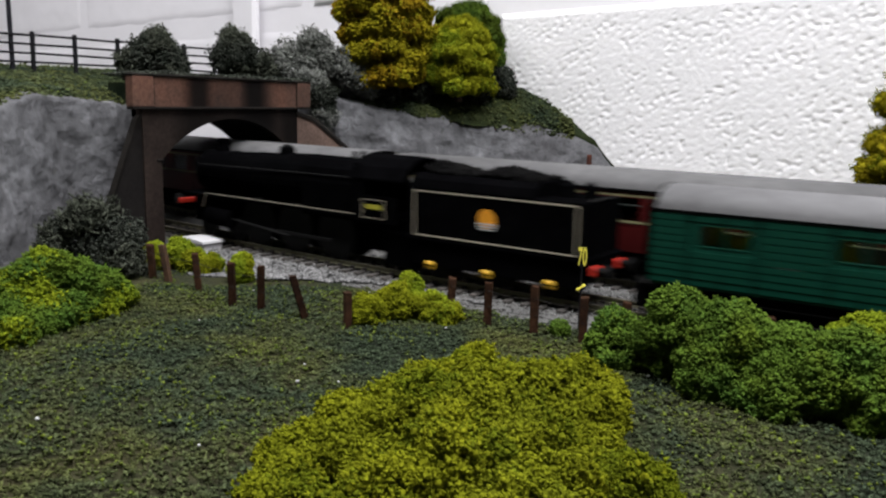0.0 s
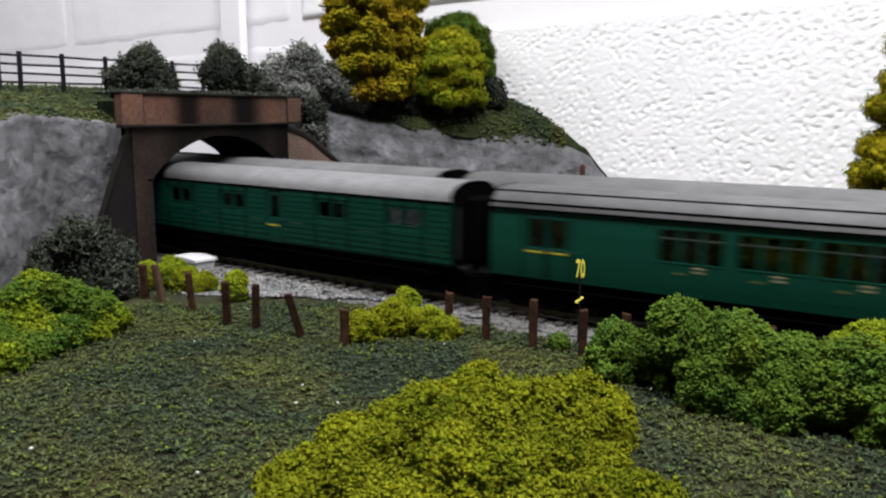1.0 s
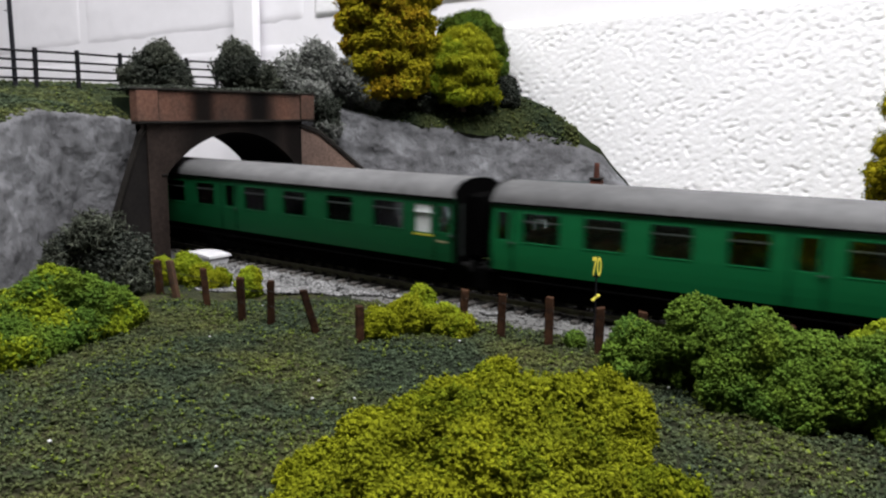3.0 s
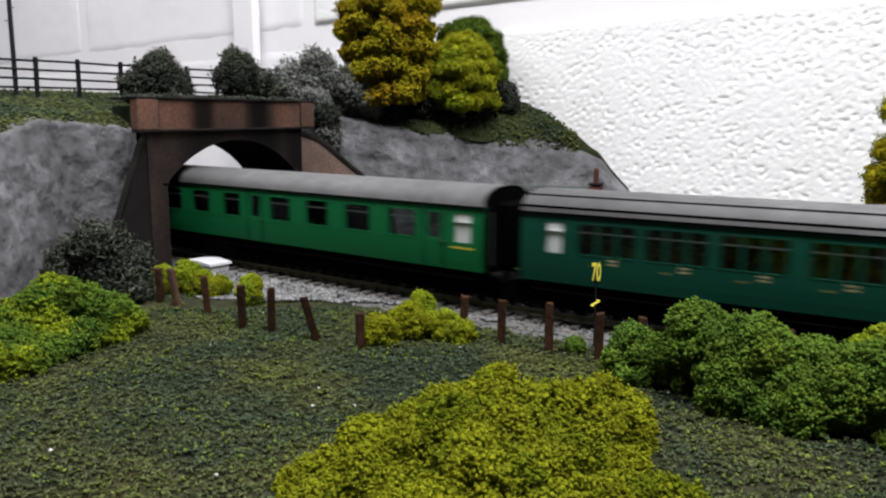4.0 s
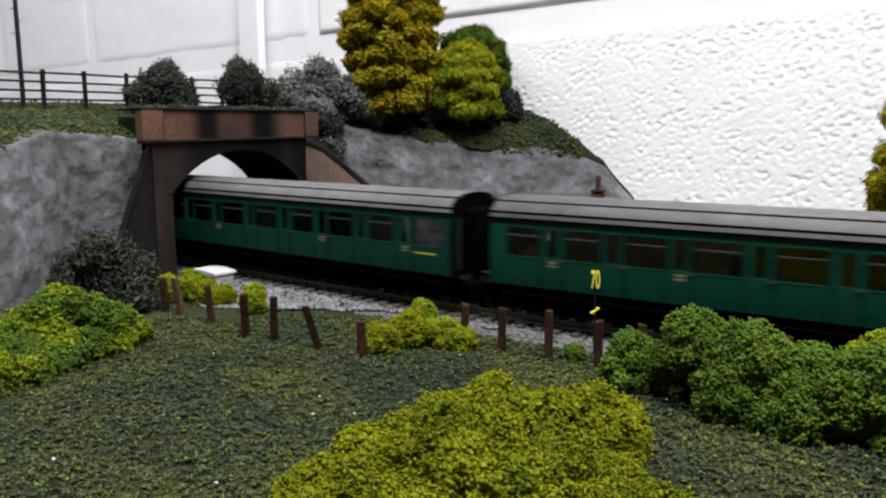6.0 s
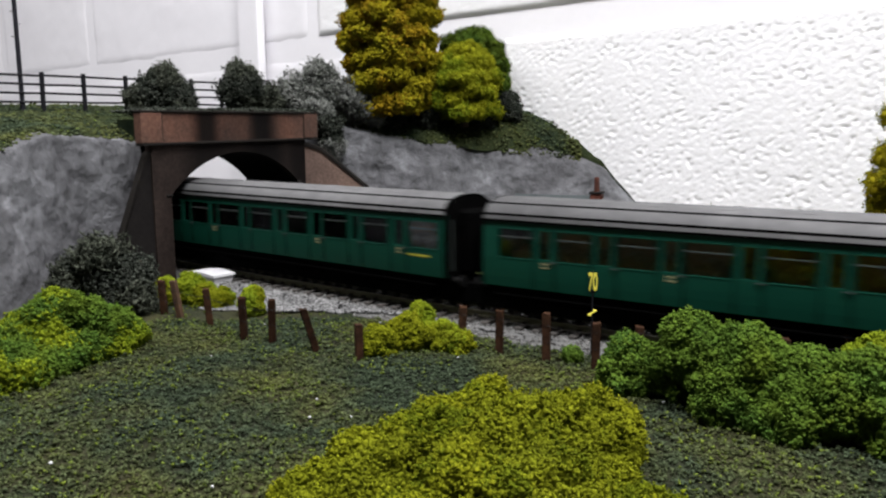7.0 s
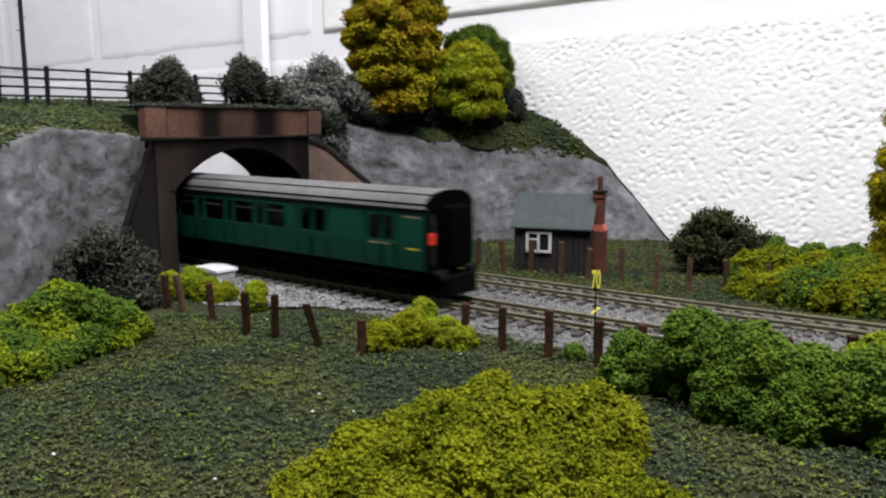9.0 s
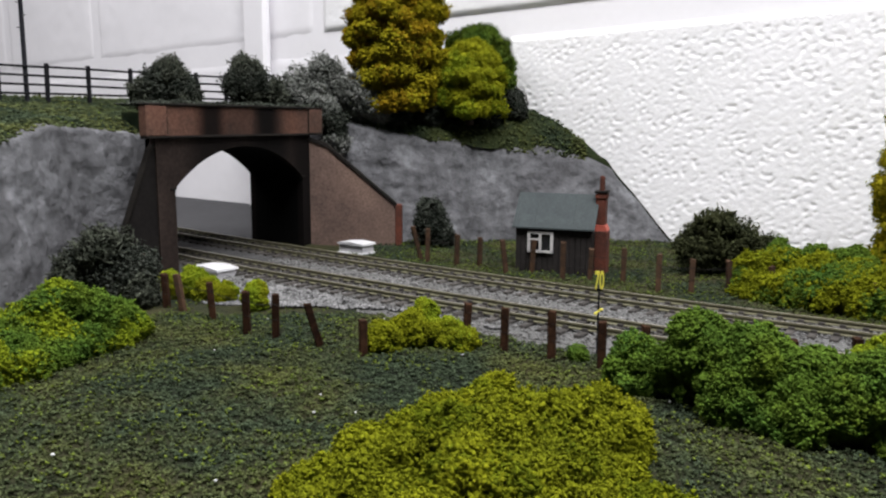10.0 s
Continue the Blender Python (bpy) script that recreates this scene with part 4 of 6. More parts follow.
def twig_bush(name, lumps, material, label, leaf=0.0016, floor=GROUND, category="shrub", share=2.0, tips=None):
    """A shrub of fine wiry fibres and small leaves, with an uneven outline and gaps."""
    ob = empty(name, Matrix(), label, category)
    balls = as_balls(lumps) * (1, 1, 1, 0.84, 0.84, 0.84)
    lobes = spread_over(balls, float(balls[:, 3:].mean()) * 0.36, 1.35, floor, 0.75, 0.80, 0.28)
    clumps(ob, lobes * (1, 1, 1, 0.7, 0.7, 0.7), balls * (1, 1, 1, 0.85, 0.85, 0.85), material)
    p = fuzz(lobes, int(44 * share), leaf) + RNG.normal(size=(len(lobes) * int(44 * share), 3)) * leaf * 0.35
    h = len(p) // 2
    crumbs("foliage", p[:h], RNG.uniform(leaf * 0.3, leaf * 0.75, h), material, "flake", ob, jitter=0.5)
    crumbs("foliage", p[h:], RNG.uniform(leaf * 0.7, leaf * 1.5, len(p) - h), tips or material, "fibre", ob, jitter=0.4)
    return ob


BIG = [(-0.026, 0.163, 0.000, 0.0105), (-0.013, 0.172, 0.004, 0.0115), (-0.001, 0.181, 0.008, 0.0115), (0.012, 0.188, 0.010, 0.0110), (0.026, 0.195, 0.005, 0.0110), (0.041, 0.196, 0.006, 0.0105), (0.040, 0.188, 0.003, 0.0095), (0.036, 0.168, -0.001, 0.0105), (0.026, 0.176, 0.009, 0.0120), (0.013, 0.168, 0.011, 0.0130), (-0.001, 0.164, 0.009, 0.0130), (-0.014, 0.154, 0.005, 0.0120), (0.041, 0.154, 0.000, 0.0115), (0.024, 0.150, 0.007, 0.0130), (0.006, 0.145, 0.009, 0.0130), (-0.024, 0.147, -0.001, 0.0110), (-0.008, 0.136, 0.005, 0.0120), (0.016, 0.132, 0.005, 0.0120)]
foam_bush("foam_bush", BIG, M["foam"], "large yellow-green clump of foam foliage on the grass", 0.00085, M["foam_olive"], knob=0.32, per=28, tips=0.16)
foam_bush("foam_bush", [(0.0620, 0.265, -0.0005, 0.0078), (0.0645, 0.270, 0.006, 0.0055), (0.0670, 0.262, -0.001, 0.0055), (0.0775, 0.254, 0.004, 0.0090), (0.0795, 0.247, 0.013, 0.0100), (0.0880, 0.243, 0.011, 0.0105), (0.0870, 0.235, 0.000, 0.0100), (0.0965, 0.236, 0.010, 0.0110), (0.1040, 0.231, 0.007, 0.0105), (0.1000, 0.224, -0.002, 0.0095), (0.1130, 0.224, 0.003, 0.0110), (0.1220, 0.221, 0.010, 0.0090), (0.1260, 0.214, 0.000, 0.0110), (0.1360, 0.218, 0.006, 0.0115)], M["foam_green"], "mid-green foam bushes grown together beside the fence", 0.0011, M["foam_spring"], lobe=0.46, knob=0.36, tips=0.12)
foam_bush("foam_bush", [(0.1300, 0.233, 0.012, 0.0080), (0.1420, 0.230, 0.008, 0.010)], M["foam_lime"], "lime green foam bush behind the darker ones", 0.0010)
foam_bush("foam_bush", [(-0.1540, 0.296, 0.0045, 0.0115), (-0.1460, 0.306, 0.0105, 0.0110), (-0.1370, 0.314, 0.0065, 0.0100), (-0.1300, 0.322, 0.0005, 0.0090), (-0.1530, 0.280, -0.0015, 0.0115), (-0.1560, 0.266, -0.0025, 0.0110), (-0.1660, 0.288, 0.0015, 0.0120), (-0.1390, 0.302, -0.0025, 0.0100), (-0.1420, 0.289, -0.0045, 0.0090), (-0.1460, 0.276, -0.0045, 0.0085), (-0.1325, 0.312, -0.0045, 0.0080)], M["foam_green"], "bright green foam bush with lime tips below the rock", 0.0012, M["foam_lime"], lobe=0.44, tips=0.17)
foam_bush("foam_bush", [(-0.1385, 0.408, -0.001, 0.0072), (-0.1275, 0.408, 0.001, 0.0080), (-0.1170, 0.402, -0.002, 0.0072), (-0.1080, 0.397, -0.003, 0.006)], M["foam_lime"], "low lime green foam bush behind leaning posts", 0.0010, M["foam"])
foam_bush("foam_bush", [(-0.0890, 0.381, -0.001, 0.0056), (-0.0885, 0.384, 0.003, 0.0042)], M["foam_lime"], "small lime green foam tuft beside the ballast", 0.0010, M["foam"])
foam_bush("foam_bush", [(-0.0235, 0.312, -0.002, 0.0074), (-0.0135, 0.318, -0.001, 0.0080), (-0.0085, 0.330, 0.003, 0.0066), (0.0005, 0.320, -0.002, 0.0076), (0.0085, 0.314, -0.004, 0.0058)], M["foam"], "low yellow-green foam bush between fence posts", 0.0010, M["foam_lime"])
foam_bush("foam_tuft", [(0.0510, 0.2985, -0.004, 0.0036)], M["foam_green"], "small green foam tuft at the foot of the fence", 0.0008)
foam_bush("foam_bush", [(0.159, 0.416, -0.002, 0.009), (0.164, 0.425, 0.003, 0.011), (0.178, 0.420, 0.004, 0.012), (0.192, 0.412, 0.004, 0.012), (0.208, 0.402, 0.003, 0.013), (0.224, 0.392, 0.002, 0.013), (0.240, 0.385, 0.003, 0.014), (0.165, 0.404, -0.003, 0.0080), (0.172, 0.399, -0.001, 0.0100), (0.184, 0.389, 0.000, 0.0105), (0.196, 0.378, 0.001, 0.0105), (0.209, 0.369, 0.001, 0.0110)], M["foam"], "yellow-green foam hedge behind the far track", 0.0012, M["foam_green"], lobe=0.5, per=22, tips=0.06)
foam_bush("foam_bush", [(0.190, 0.455, 0.003, 0.012), (0.205, 0.448, 0.003, 0.012), (0.222, 0.438, 0.003, 0.012)], M["foam_green"], "green foam bush against the wall", 0.0012, M["foam_spring"], per=20)

twig_bush("shrub", [(-0.1690, 0.402, 0.012, 0.019), (-0.1560, 0.398, 0.008, 0.016), (-0.1800, 0.400, 0.004, 0.015), (-0.150, 0.390, -0.002, 0.013), (-0.166, 0.395, 0.020, 0.012)], M["shrub"], "dark grey-green fibre shrub at the foot of the rock", 0.0019, tips=M["shrub_fibre"])
twig_bush("shrub", [(0.152, 0.478, 0.010, 0.016), (0.168, 0.474, 0.012, 0.018), (0.184, 0.470, 0.004, 0.014), (0.158, 0.474, 0.020, 0.011)], M["shrub_olive"], "dark olive twiggy shrub against the white wall", 0.0021)
twig_bush("shrub", [(-0.009, 0.583, 0.008, 0.013), (-0.009, 0.585, 0.018, 0.010), (-0.003, 0.583, 0.0, 0.011)], M["shrub"], "dark shrub at the end of the wing wall", 0.002)
TOP = 0.085
twig_bush("shrub", [(-0.190, 0.560, 0.104, 0.015), (-0.178, 0.563, 0.100, 0.015), (-0.184, 0.561, 0.112, 0.011), (-0.200, 0.558, 0.099, 0.010)], M["shrub"], "dark shrub above the bridge parapet", 0.0019, floor=TOP, tips=M["shrub_fibre"])
twig_bush("shrub", [(-0.145, 0.600, 0.107, 0.015), (-0.135, 0.603, 0.104, 0.016), (-0.142, 0.600, 0.117, 0.011), (-0.123, 0.606, 0.100, 0.011)], M["shrub"], "dark shrub above the bridge parapet", 0.0019, floor=TOP, tips=M["shrub_fibre"])
twig_bush("shrub", [(-0.106, 0.625, 0.103, 0.018), (-0.085, 0.630, 0.106, 0.021), (-0.062, 0.632, 0.100, 0.017), (-0.052, 0.632, 0.093, 0.013), (-0.090, 0.628, 0.118, 0.012)], M["shrub_grey"], "pale sage-grey shrub on the bank beside the bridge", 0.0021, floor=0.075)
twig_bush("shrub", [(-0.082, 0.610, 0.080, 0.012), (-0.079, 0.608, 0.066, 0.010), (-0.088, 0.612, 0.090, 0.012)], M["shrub"], "dark trailing shrub beside the bridge parapet", 0.0019, floor=0.05, tips=M["shrub_grey"])
# Dark clumps also stand in for the shadow under the tree crowns.
twig_bush("shrub", [(0.056, 0.665, 0.094, 0.013), (0.036, 0.655, 0.090, 0.012), (-0.01, 0.65, 0.089, 0.011), (-0.036, 0.645, 0.088, 0.011)], M["shrub"], "dark undergrowth filling in the shadow below the hillside trees", 0.0019, floor=0.06)


def foam_tree(x, y, z0, height, tiers, material, second, label, seed, grain=0.0015, knob=0.0024, droop=0.0, per=18):
    """A tapered trunk with limbs and tiers of foam clumps, fringed with fine fibres."""
    rnd = random.Random(seed)
    ob = empty("tree", Matrix(), label, "tree", "trees")
    part("trunk", tube((x, y, z0 - 0.008), (x, y, z0 + height * 0.9), 0.0032, 0.001, 10), M["trunk"], ob)
    lumps = []
    for h, radius, n, size in tiers:
        for i in range(n):
            a = 2 * math.pi * (i + rnd.uniform(-0.25, 0.25)) / n + h * 40
            d = radius * rnd.uniform(0.80, 1.04)
            p = (x + d * math.cos(a), y + d * math.sin(a), z0 + h - droop + rnd.uniform(-0.0045, 0.0045))
            lumps.append((*p, size * rnd.uniform(0.85, 1.2), size * rnd.uniform(0.85, 1.2), size * rnd.uniform(0.55, 0.85)))
            if i % 2 == 0:
                part("limb", tube((x, y, p[2] - 0.004), p, 0.0011, 0.0005, 6), M["trunk"], ob)
        lumps.append((x, y, z0 + h, radius * 0.85, radius * 0.85, size * 0.75))
    balls = as_balls(lumps)
    knobs = spread_over(balls, knob, 1.25, z0 - 0.02, 0.88, 0.90)
    body = spread_over(balls, knob, 1.5, z0 - 0.02, 0.7, 0.72)
    crumbs("crown", body[:, :3], body[:, 3:].mean(1), material, "ico", ob, jitter=0.35)
    hearts = balls * (1, 1, 1, 0.60, 0.60, 0.60)
    for b in hearts:
        bm = bmesh.new()
        bmesh.ops.create_icosphere(bm, subdivisions=2, radius=1)
        for v in bm.verts:
            v.co = Vector(b[:3]) + Vector((v.co.x * b[3], v.co.y * b[4], v.co.z * b[5]))
        part("clump", bm, material, ob, smooth=True)
    p = fuzz(knobs, per, grain)
    patch = np.repeat([noise.noise(Vector(q[:3] * 48) + Vector((seed, 1, 4))) for q in knobs], per) + RNG.normal(size=len(p)) * 0.12
    for m, q in ((material, p[patch <= 0.1]), (second, p[patch > 0.1])):
        h = len(q) // 2
        crumbs("foliage", q[:h], RNG.uniform(grain * 0.35, grain * 0.85, h), m, "flake", ob, jitter=0.5)
        crumbs("foliage", q[h:], RNG.uniform(grain * 0.5, grain * 1.15, len(q) - h), m, "fibre", ob, jitter=0.5)
    return ob


foam_tree(-0.0370, 0.648, 0.094, 0.16, [(0.004, 0.026, 10, 0.0095), (0.020, 0.030, 12, 0.0095), (0.036, 0.031, 12, 0.0095), (0.052, 0.030, 12, 0.0095), (0.068, 0.029, 11, 0.0095), (0.085, 0.027, 10, 0.0095), (0.103, 0.023, 9, 0.0095), (0.121, 0.017, 7, 0.0095), (0.140, 0.009, 5, 0.009)], M["foam_gold"], M["foam_rust"], "tall tiered golden-olive foam conifer on the hillside", 3, 0.0026, per=18)
foam_tree(0.0275, 0.684, 0.093, 0.072, [(0.010, 0.022, 9, 0.010), (0.024, 0.023, 9, 0.010), (0.037, 0.021, 9, 0.010), (0.049, 0.016, 8, 0.010), (0.058, 0.008, 6, 0.010)], M["foam_dark"], M["foam_green"], "round dark green foam tree on the hillside", 5, 0.0017)
foam_tree(0.0205, 0.650, 0.088, 0.056, [(0.006, 0.021, 9, 0.0075), (0.016, 0.021, 10, 0.0085), (0.027, 0.019, 9, 0.0090), (0.038, 0.014, 8, 0.0090), (0.046, 0.007, 6, 0.0085)], M["foam_crown"], M["foam_lime"], "round yellow-green foam tree on the hillside", 8, 0.0017)
foam_tree(0.2680, 0.452, GROUND, 0.142, [(0.018, 0.020, 9, 0.010), (0.036, 0.021, 8, 0.010), (0.054, 0.020, 8, 0.010), (0.072, 0.018, 8, 0.0095), (0.090, 0.016, 7, 0.009), (0.106, 0.012, 6, 0.0085), (0.122, 0.008, 5, 0.0075), (0.134, 0.003, 4, 0.006)], M["foam_gold"], M["foam"], "golden-green foam conifer against the wall", 11, 0.0016, per=10)

# ---- rolling stock: along local x, the near side towards -y, rail top at z = 0 ----
BOT, SILL, HEAD, EAVE, RIDGE, HALF = 0.0151, 0.0276, 0.0398, 0.0437, 0.0516, 0.0183
SIDE = [(0.0178, BOT), (0.0181, 0.0190), (0.01825, 0.0225), (HALF, 0.0255), (HALF, SILL), (0.0180, 0.0355), (0.0177, HEAD), (0.0172, EAVE)]


def side_y(z):
    return float(np.interp(z, [p[1] for p in SIDE], [p[0] for p in SIDE]))


def roof_outline(n=14, drop=0.0008, lift=0.0):
    """Half ellipse from eave to eave."""
    w = 0.0178 + lift
    pts = []
    for i in range(n + 1):
        t = math.pi * i / n
        c, s = math.cos(t), math.sin(t)
        pts.append((w * math.copysign(abs(c) ** 0.8, c), EAVE - drop + (RIDGE + lift - EAVE + drop) * s ** 0.9))
    return pts


def coach_side(length, openings, sign):
    """One body side as a sheet with real window openings, and the inner reveal."""
    cuts = sorted({0.0, length, *[x for a, b, *_ in openings for x in (a, b)]})
    zs = sorted({*[p[1] for p in SIDE], *[z for o in openings for z in o[2:4]]})
    bm = bmesh.new()
    grid_v = {}

    def vert(x, z):
        if (x, z) not in grid_v:
            grid_v[x, z] = bm.verts.new((x - length / 2, sign * side_y(z), z))
        return grid_v[x, z]

    for xa, xb in zip(cuts, cuts[1:]):
        for za, zb in zip(zs, zs[1:]):
            mx, mz = (xa + xb) / 2, (za + zb) / 2
            if any(a < mx < b and c < mz < d for a, b, c, d in openings):
                continue
            bm.faces.new((vert(xa, za), vert(xb, za), vert(xb, zb), vert(xa, zb)))
    edges = [e for e in bm.edges if e.is_boundary]
    out = bmesh.ops.extrude_edge_only(bm, edges=edges)["geom"]
    for v in out:
        if isinstance(v, bmesh.types.BMVert):
            v.co.y -= sign * 0.0009
    return bm


def bogie(parent, x):
    b = part("bogie", add_box(add_box(box(x - 0.019, x + 0.019, -0.0125, -0.0110, 0.0045, 0.0085, 0.0004), x - 0.019, x + 0.019, 0.0110, 0.0125, 0.0045, 0.0085, 0.0004), x - 0.004, x + 0.004, -0.011, 0.011, 0.005, 0.010), M["underframe"], parent, "black bogie frame")
    for dx in (-0.0165, 0.0165):
        for s in (-1, 1):
            part("wheel", tube((x + dx, s * 0.0070, 0.0061), (x + dx, s * 0.0092, 0.0061), 0.0060, 0.0060, 20), M["steel"], b)
            part("axlebox", box(x + dx - 0.002, x + dx + 0.002, s * 0.0125 - 0.0008, s * 0.0125 + 0.0008, 0.0045, 0.0080, 0.0003), M["underframe"], b)


def coach(name, length, green, windows, label, category="railway coach", group="", seat="seat", ribs=(), vents=True, roof="roof", planks=False, tail=False, bars=(), pipes=False, tables=False):
    """windows: (from, to, kind) in parts of the length. Kinds: w window, d door light, b white pane, v van light."""
    ob = empty(name, Matrix(), label, category, group)
    kinds = {"w": (SILL, HEAD), "d": (SILL + 0.0004, HEAD - 0.0002), "b": (SILL - 0.0004, HEAD), "v": (SILL + 0.0035, HEAD - 0.0012)}
    opens = [(a * length, b * length, *kinds[k]) for a, b, k in windows]
    for sign in (-1, 1):
        rows = opens
        s = part("body_side", coach_side(length, rows, sign), M[green], ob)
        for (a, b, k), (x0, x1, z0, z1) in zip(windows, opens):
            y = sign * (side_y((z0 + z1) / 2) - 0.0007)
            m = M["blind"] if k == "b" else M["clear"]
            x0, x1 = x0 - length / 2, x1 - length / 2
            pane = part("window", box(x0, x1, y - 0.0001, y + 0.0001, z0, z1), m, s, "white frosted window" if k == "b" else "")
            yo = sign * (side_y((z0 + z1) / 2) + 0.0001)
            if k in "wb":
                zt = z1 - (z1 - z0) * 0.28
                part("transom", box(x0, x1, min(y, yo), max(y, yo), zt - 0.00018, zt + 0.00018), M["bright"] if k == "w" else M["blind"], pane)
                if k == "w" and x1 - x0 > 0.019:
                    for f in (0.33, 0.67):
                        xm = x0 + (x1 - x0) * f
                        part("mullion", box(xm - 0.0007, xm + 0.0007, min(y, yo), max(y, yo), z0, z1), M[green], pane)
            if k in "wv":
                t = 0.00035
                bm = bmesh.new()
                for q in ((x0 - t, x1 + t, z0 - t, z0), (x0 - t, x1 + t, z1, z1 + t), (x0 - t, x0, z0, z1), (x1, x1 + t, z0, z1)):
                    add_box(bm, q[0], q[1], min(yo, yo + sign * 0.00025), max(yo, yo + sign * 0.00025), q[2], q[3])
                part("window_frame", bm, M[green], pane)
            if k == "d" and sign == -1:
                xm = x1 + 0.0015
                ys = sign * side_y(0.0275)
                part("door_handle", box(xm - 0.0012, xm + 0.0012, ys - 0.0005, ys + 0.0002, 0.0268, 0.0273), M["bright"], s)
                for xd in (x0 - 0.0022, x1 + 0.0022):
                    part("door_seam", box(xd - 0.00015, xd + 0.00015, -HALF - 0.00012, -HALF + 0.0012, BOT + 0.001, HEAD + 0.001), M["coach_end"], s)
        if planks and sign == -1:
            for i in range(10):
                z = BOT + 0.0012 + i * 0.00262
                yy = side_y(z)
                for a, b in (((0.0, 0.06), (0.18, 0.28), (0.385, 0.455), (0.51, 0.615), (0.725, 0.825), (0.935, 1.0)) if SILL + 0.001 < z < HEAD else ((0.0, 0.062), (0.068, 0.172), (0.178, 0.282), (0.288, 0.378), (0.384, 0.455), (0.51, 0.617), (0.623, 0.717), (0.723, 0.827), (0.833, 0.927), (0.933, 1.0))):
                    part("plank", box(a * length - length / 2, b * length - length / 2, -yy - 0.00030, -yy + 0.0003, z, z + 0.0021), M[green], s)
            for a, b in ((0.065, 0.175), (0.285, 0.38), (0.62, 0.72), (0.83, 0.93)):
                xm = (a + b) / 2 * length - length / 2
                for xa in (a * length - length / 2, xm, b * length - length / 2):
                    part("door_seam", box(xa - 0.00018, xa + 0.00018, -HALF - 0.0002, -HALF + 0.001, BOT + 0.001, EAVE - 0.001), M["coach_end"], s)
        if sign == -1:
            for a, b, z, m in bars:
                part("lettering", box(a * length - length / 2, b * length - length / 2, -side_y(z) - 0.0001, -side_y(z) + 0.0002, z, z + (0.0012 if m == "plate" else 0.0008)), M[m], s, "plain bar of small lettering")
    # roof with a rounded section and closed ends
    out = roof_outline()
    bm = bmesh.new()
    ends = []
    for x in (-length / 2 + 0.0006, length / 2 - 0.0006):
        ends.append([bm.verts.new((x, y, z)) for y, z in out])
    for i in range(len(out) - 1):
        bm.faces.new((ends[0][i], ends[1][i], ends[1][i + 1], ends[0][i + 1]))
    bm.faces.new(ends[0])
    bm.faces.new(ends[1][::-1])
    top = part("roof", bm, M[roof], ob, "grey roof", True)
    for i in range(len(top.data.polygons)):
        if len(top.data.polygons[i].vertices) > 4:
            top.data.polygons[i].use_smooth = False
    for y in (-0.0179, 0.0179):
        part("gutter", box(-length / 2, length / 2, y - 0.0003, y + 0.0003, EAVE - 0.0010, EAVE - 0.0002), M["coach_end"], top, "dark gutter line")
    for yy in ribs:
        zz = float(np.interp(yy, [q[0] for q in out[:8]][::-1], [q[1] for q in out[:8]][::-1]))
        for s in (-1, 1):
            part("rain_strip", box(-length / 2 + 0.001, length / 2 - 0.001, s * yy - 0.0003, s * yy + 0.0003, zz - 0.0004, zz + 0.0005), M["coach_end"], top, "thin dark rain strip")
    if vents:
        n = 9
        for i in range(n):
            x = -length / 2 + length * (i + 0.6) / n
            for y in (-0.0068, 0.0068):
                part("roof_vent", box(x - 0.0022, x + 0.0022, y - 0.0013, y + 0.0013, RIDGE - 0.0018, RIDGE - 0.0002, 0.0005), M[roof], top)
    if pipes:
        for y in (-0.004, 0.0025):
            part("roof_pipe", tube((-length / 2 + 0.012, y, RIDGE + 0.0006), (-length / 2 + 0.11, y, RIDGE + 0.0005), 0.00035, n=6), M["coach_end"], top, "dark pipe along the roof")
    # ends, gangways, floor, inside
    for s in (-1, 1):
        x = s * length / 2
        prof = [(-p[0], p[1]) for p in SIDE] + [(p[0], p[1]) for p in SIDE[::-1]]
        bm = bmesh.new()
        full = [(y, z) for y, z in prof[:len(SIDE)]] + [(y, z) for y, z in out[::-1][1:-1]] + prof[len(SIDE):]
        a = [bm.verts.new((x - s * 0.001, y * 1.004, z + 0.0001)) for y, z in full]
        b = [bm.verts.new((x, y * 1.004, z + 0.0001)) for y, z in full]
        bm.faces.new(a)
        bm.faces.new(b)
        for i in range(len(full)):
            bm.faces.new((a[i], a[(i + 1) % len(full)], b[(i + 1) % len(full)], b[i]))
        end = part("coach_end", bm, M["coach_end"], ob, "black coach end")
        part("gangway", box(min(x, x + s * 0.0062), max(x, x + s * 0.0076), -0.0080, 0.0072, 0.0165, 0.0450, 0.0012), M["coach_end"], end, "black corridor bellows")
        # Solid block for the couplings and the shade on the ballast between coaches.
        part("drawgear", box(min(x - s * 0.010, x + s * 0.0086), max(x - s * 0.010, x + s * 0.0086), -0.0100, 0.0100, 0.0032, 0.0128, 0.0006), M["underframe"], end, "black block for coupling and hoses, filling the shaded gap")
        for y in (-0.0115, 0.0115):
            part("buffer", add_tube(tube((x, y, 0.0135), (x + s * 0.005, y, 0.0135), 0.0013, n=8), (x + s * 0.005, y, 0.0135), (x + s * 0.0058, y, 0.0135), 0.0028, n=12), M["steel"], end)
        for y in (-0.0135, 0.0135):
            part("handrail", tube((x + s * 0.0008, y, 0.018), (x + s * 0.0008, y, 0.041), 0.0003, n=5), M["bright"], end)
        if tail and s == 1:
            part("tail_lamp", box(x, x + 0.0012, -0.0160, -0.0122, 0.0270, 0.0325, 0.0003), M["tail_red"], end, "bright red tail panel")
    part("coach_floor", box(-length / 2 + 0.001, length / 2 - 0.001, -0.0168, 0.0168, BOT - 0.0008, BOT + 0.0012), M["underframe"], ob)
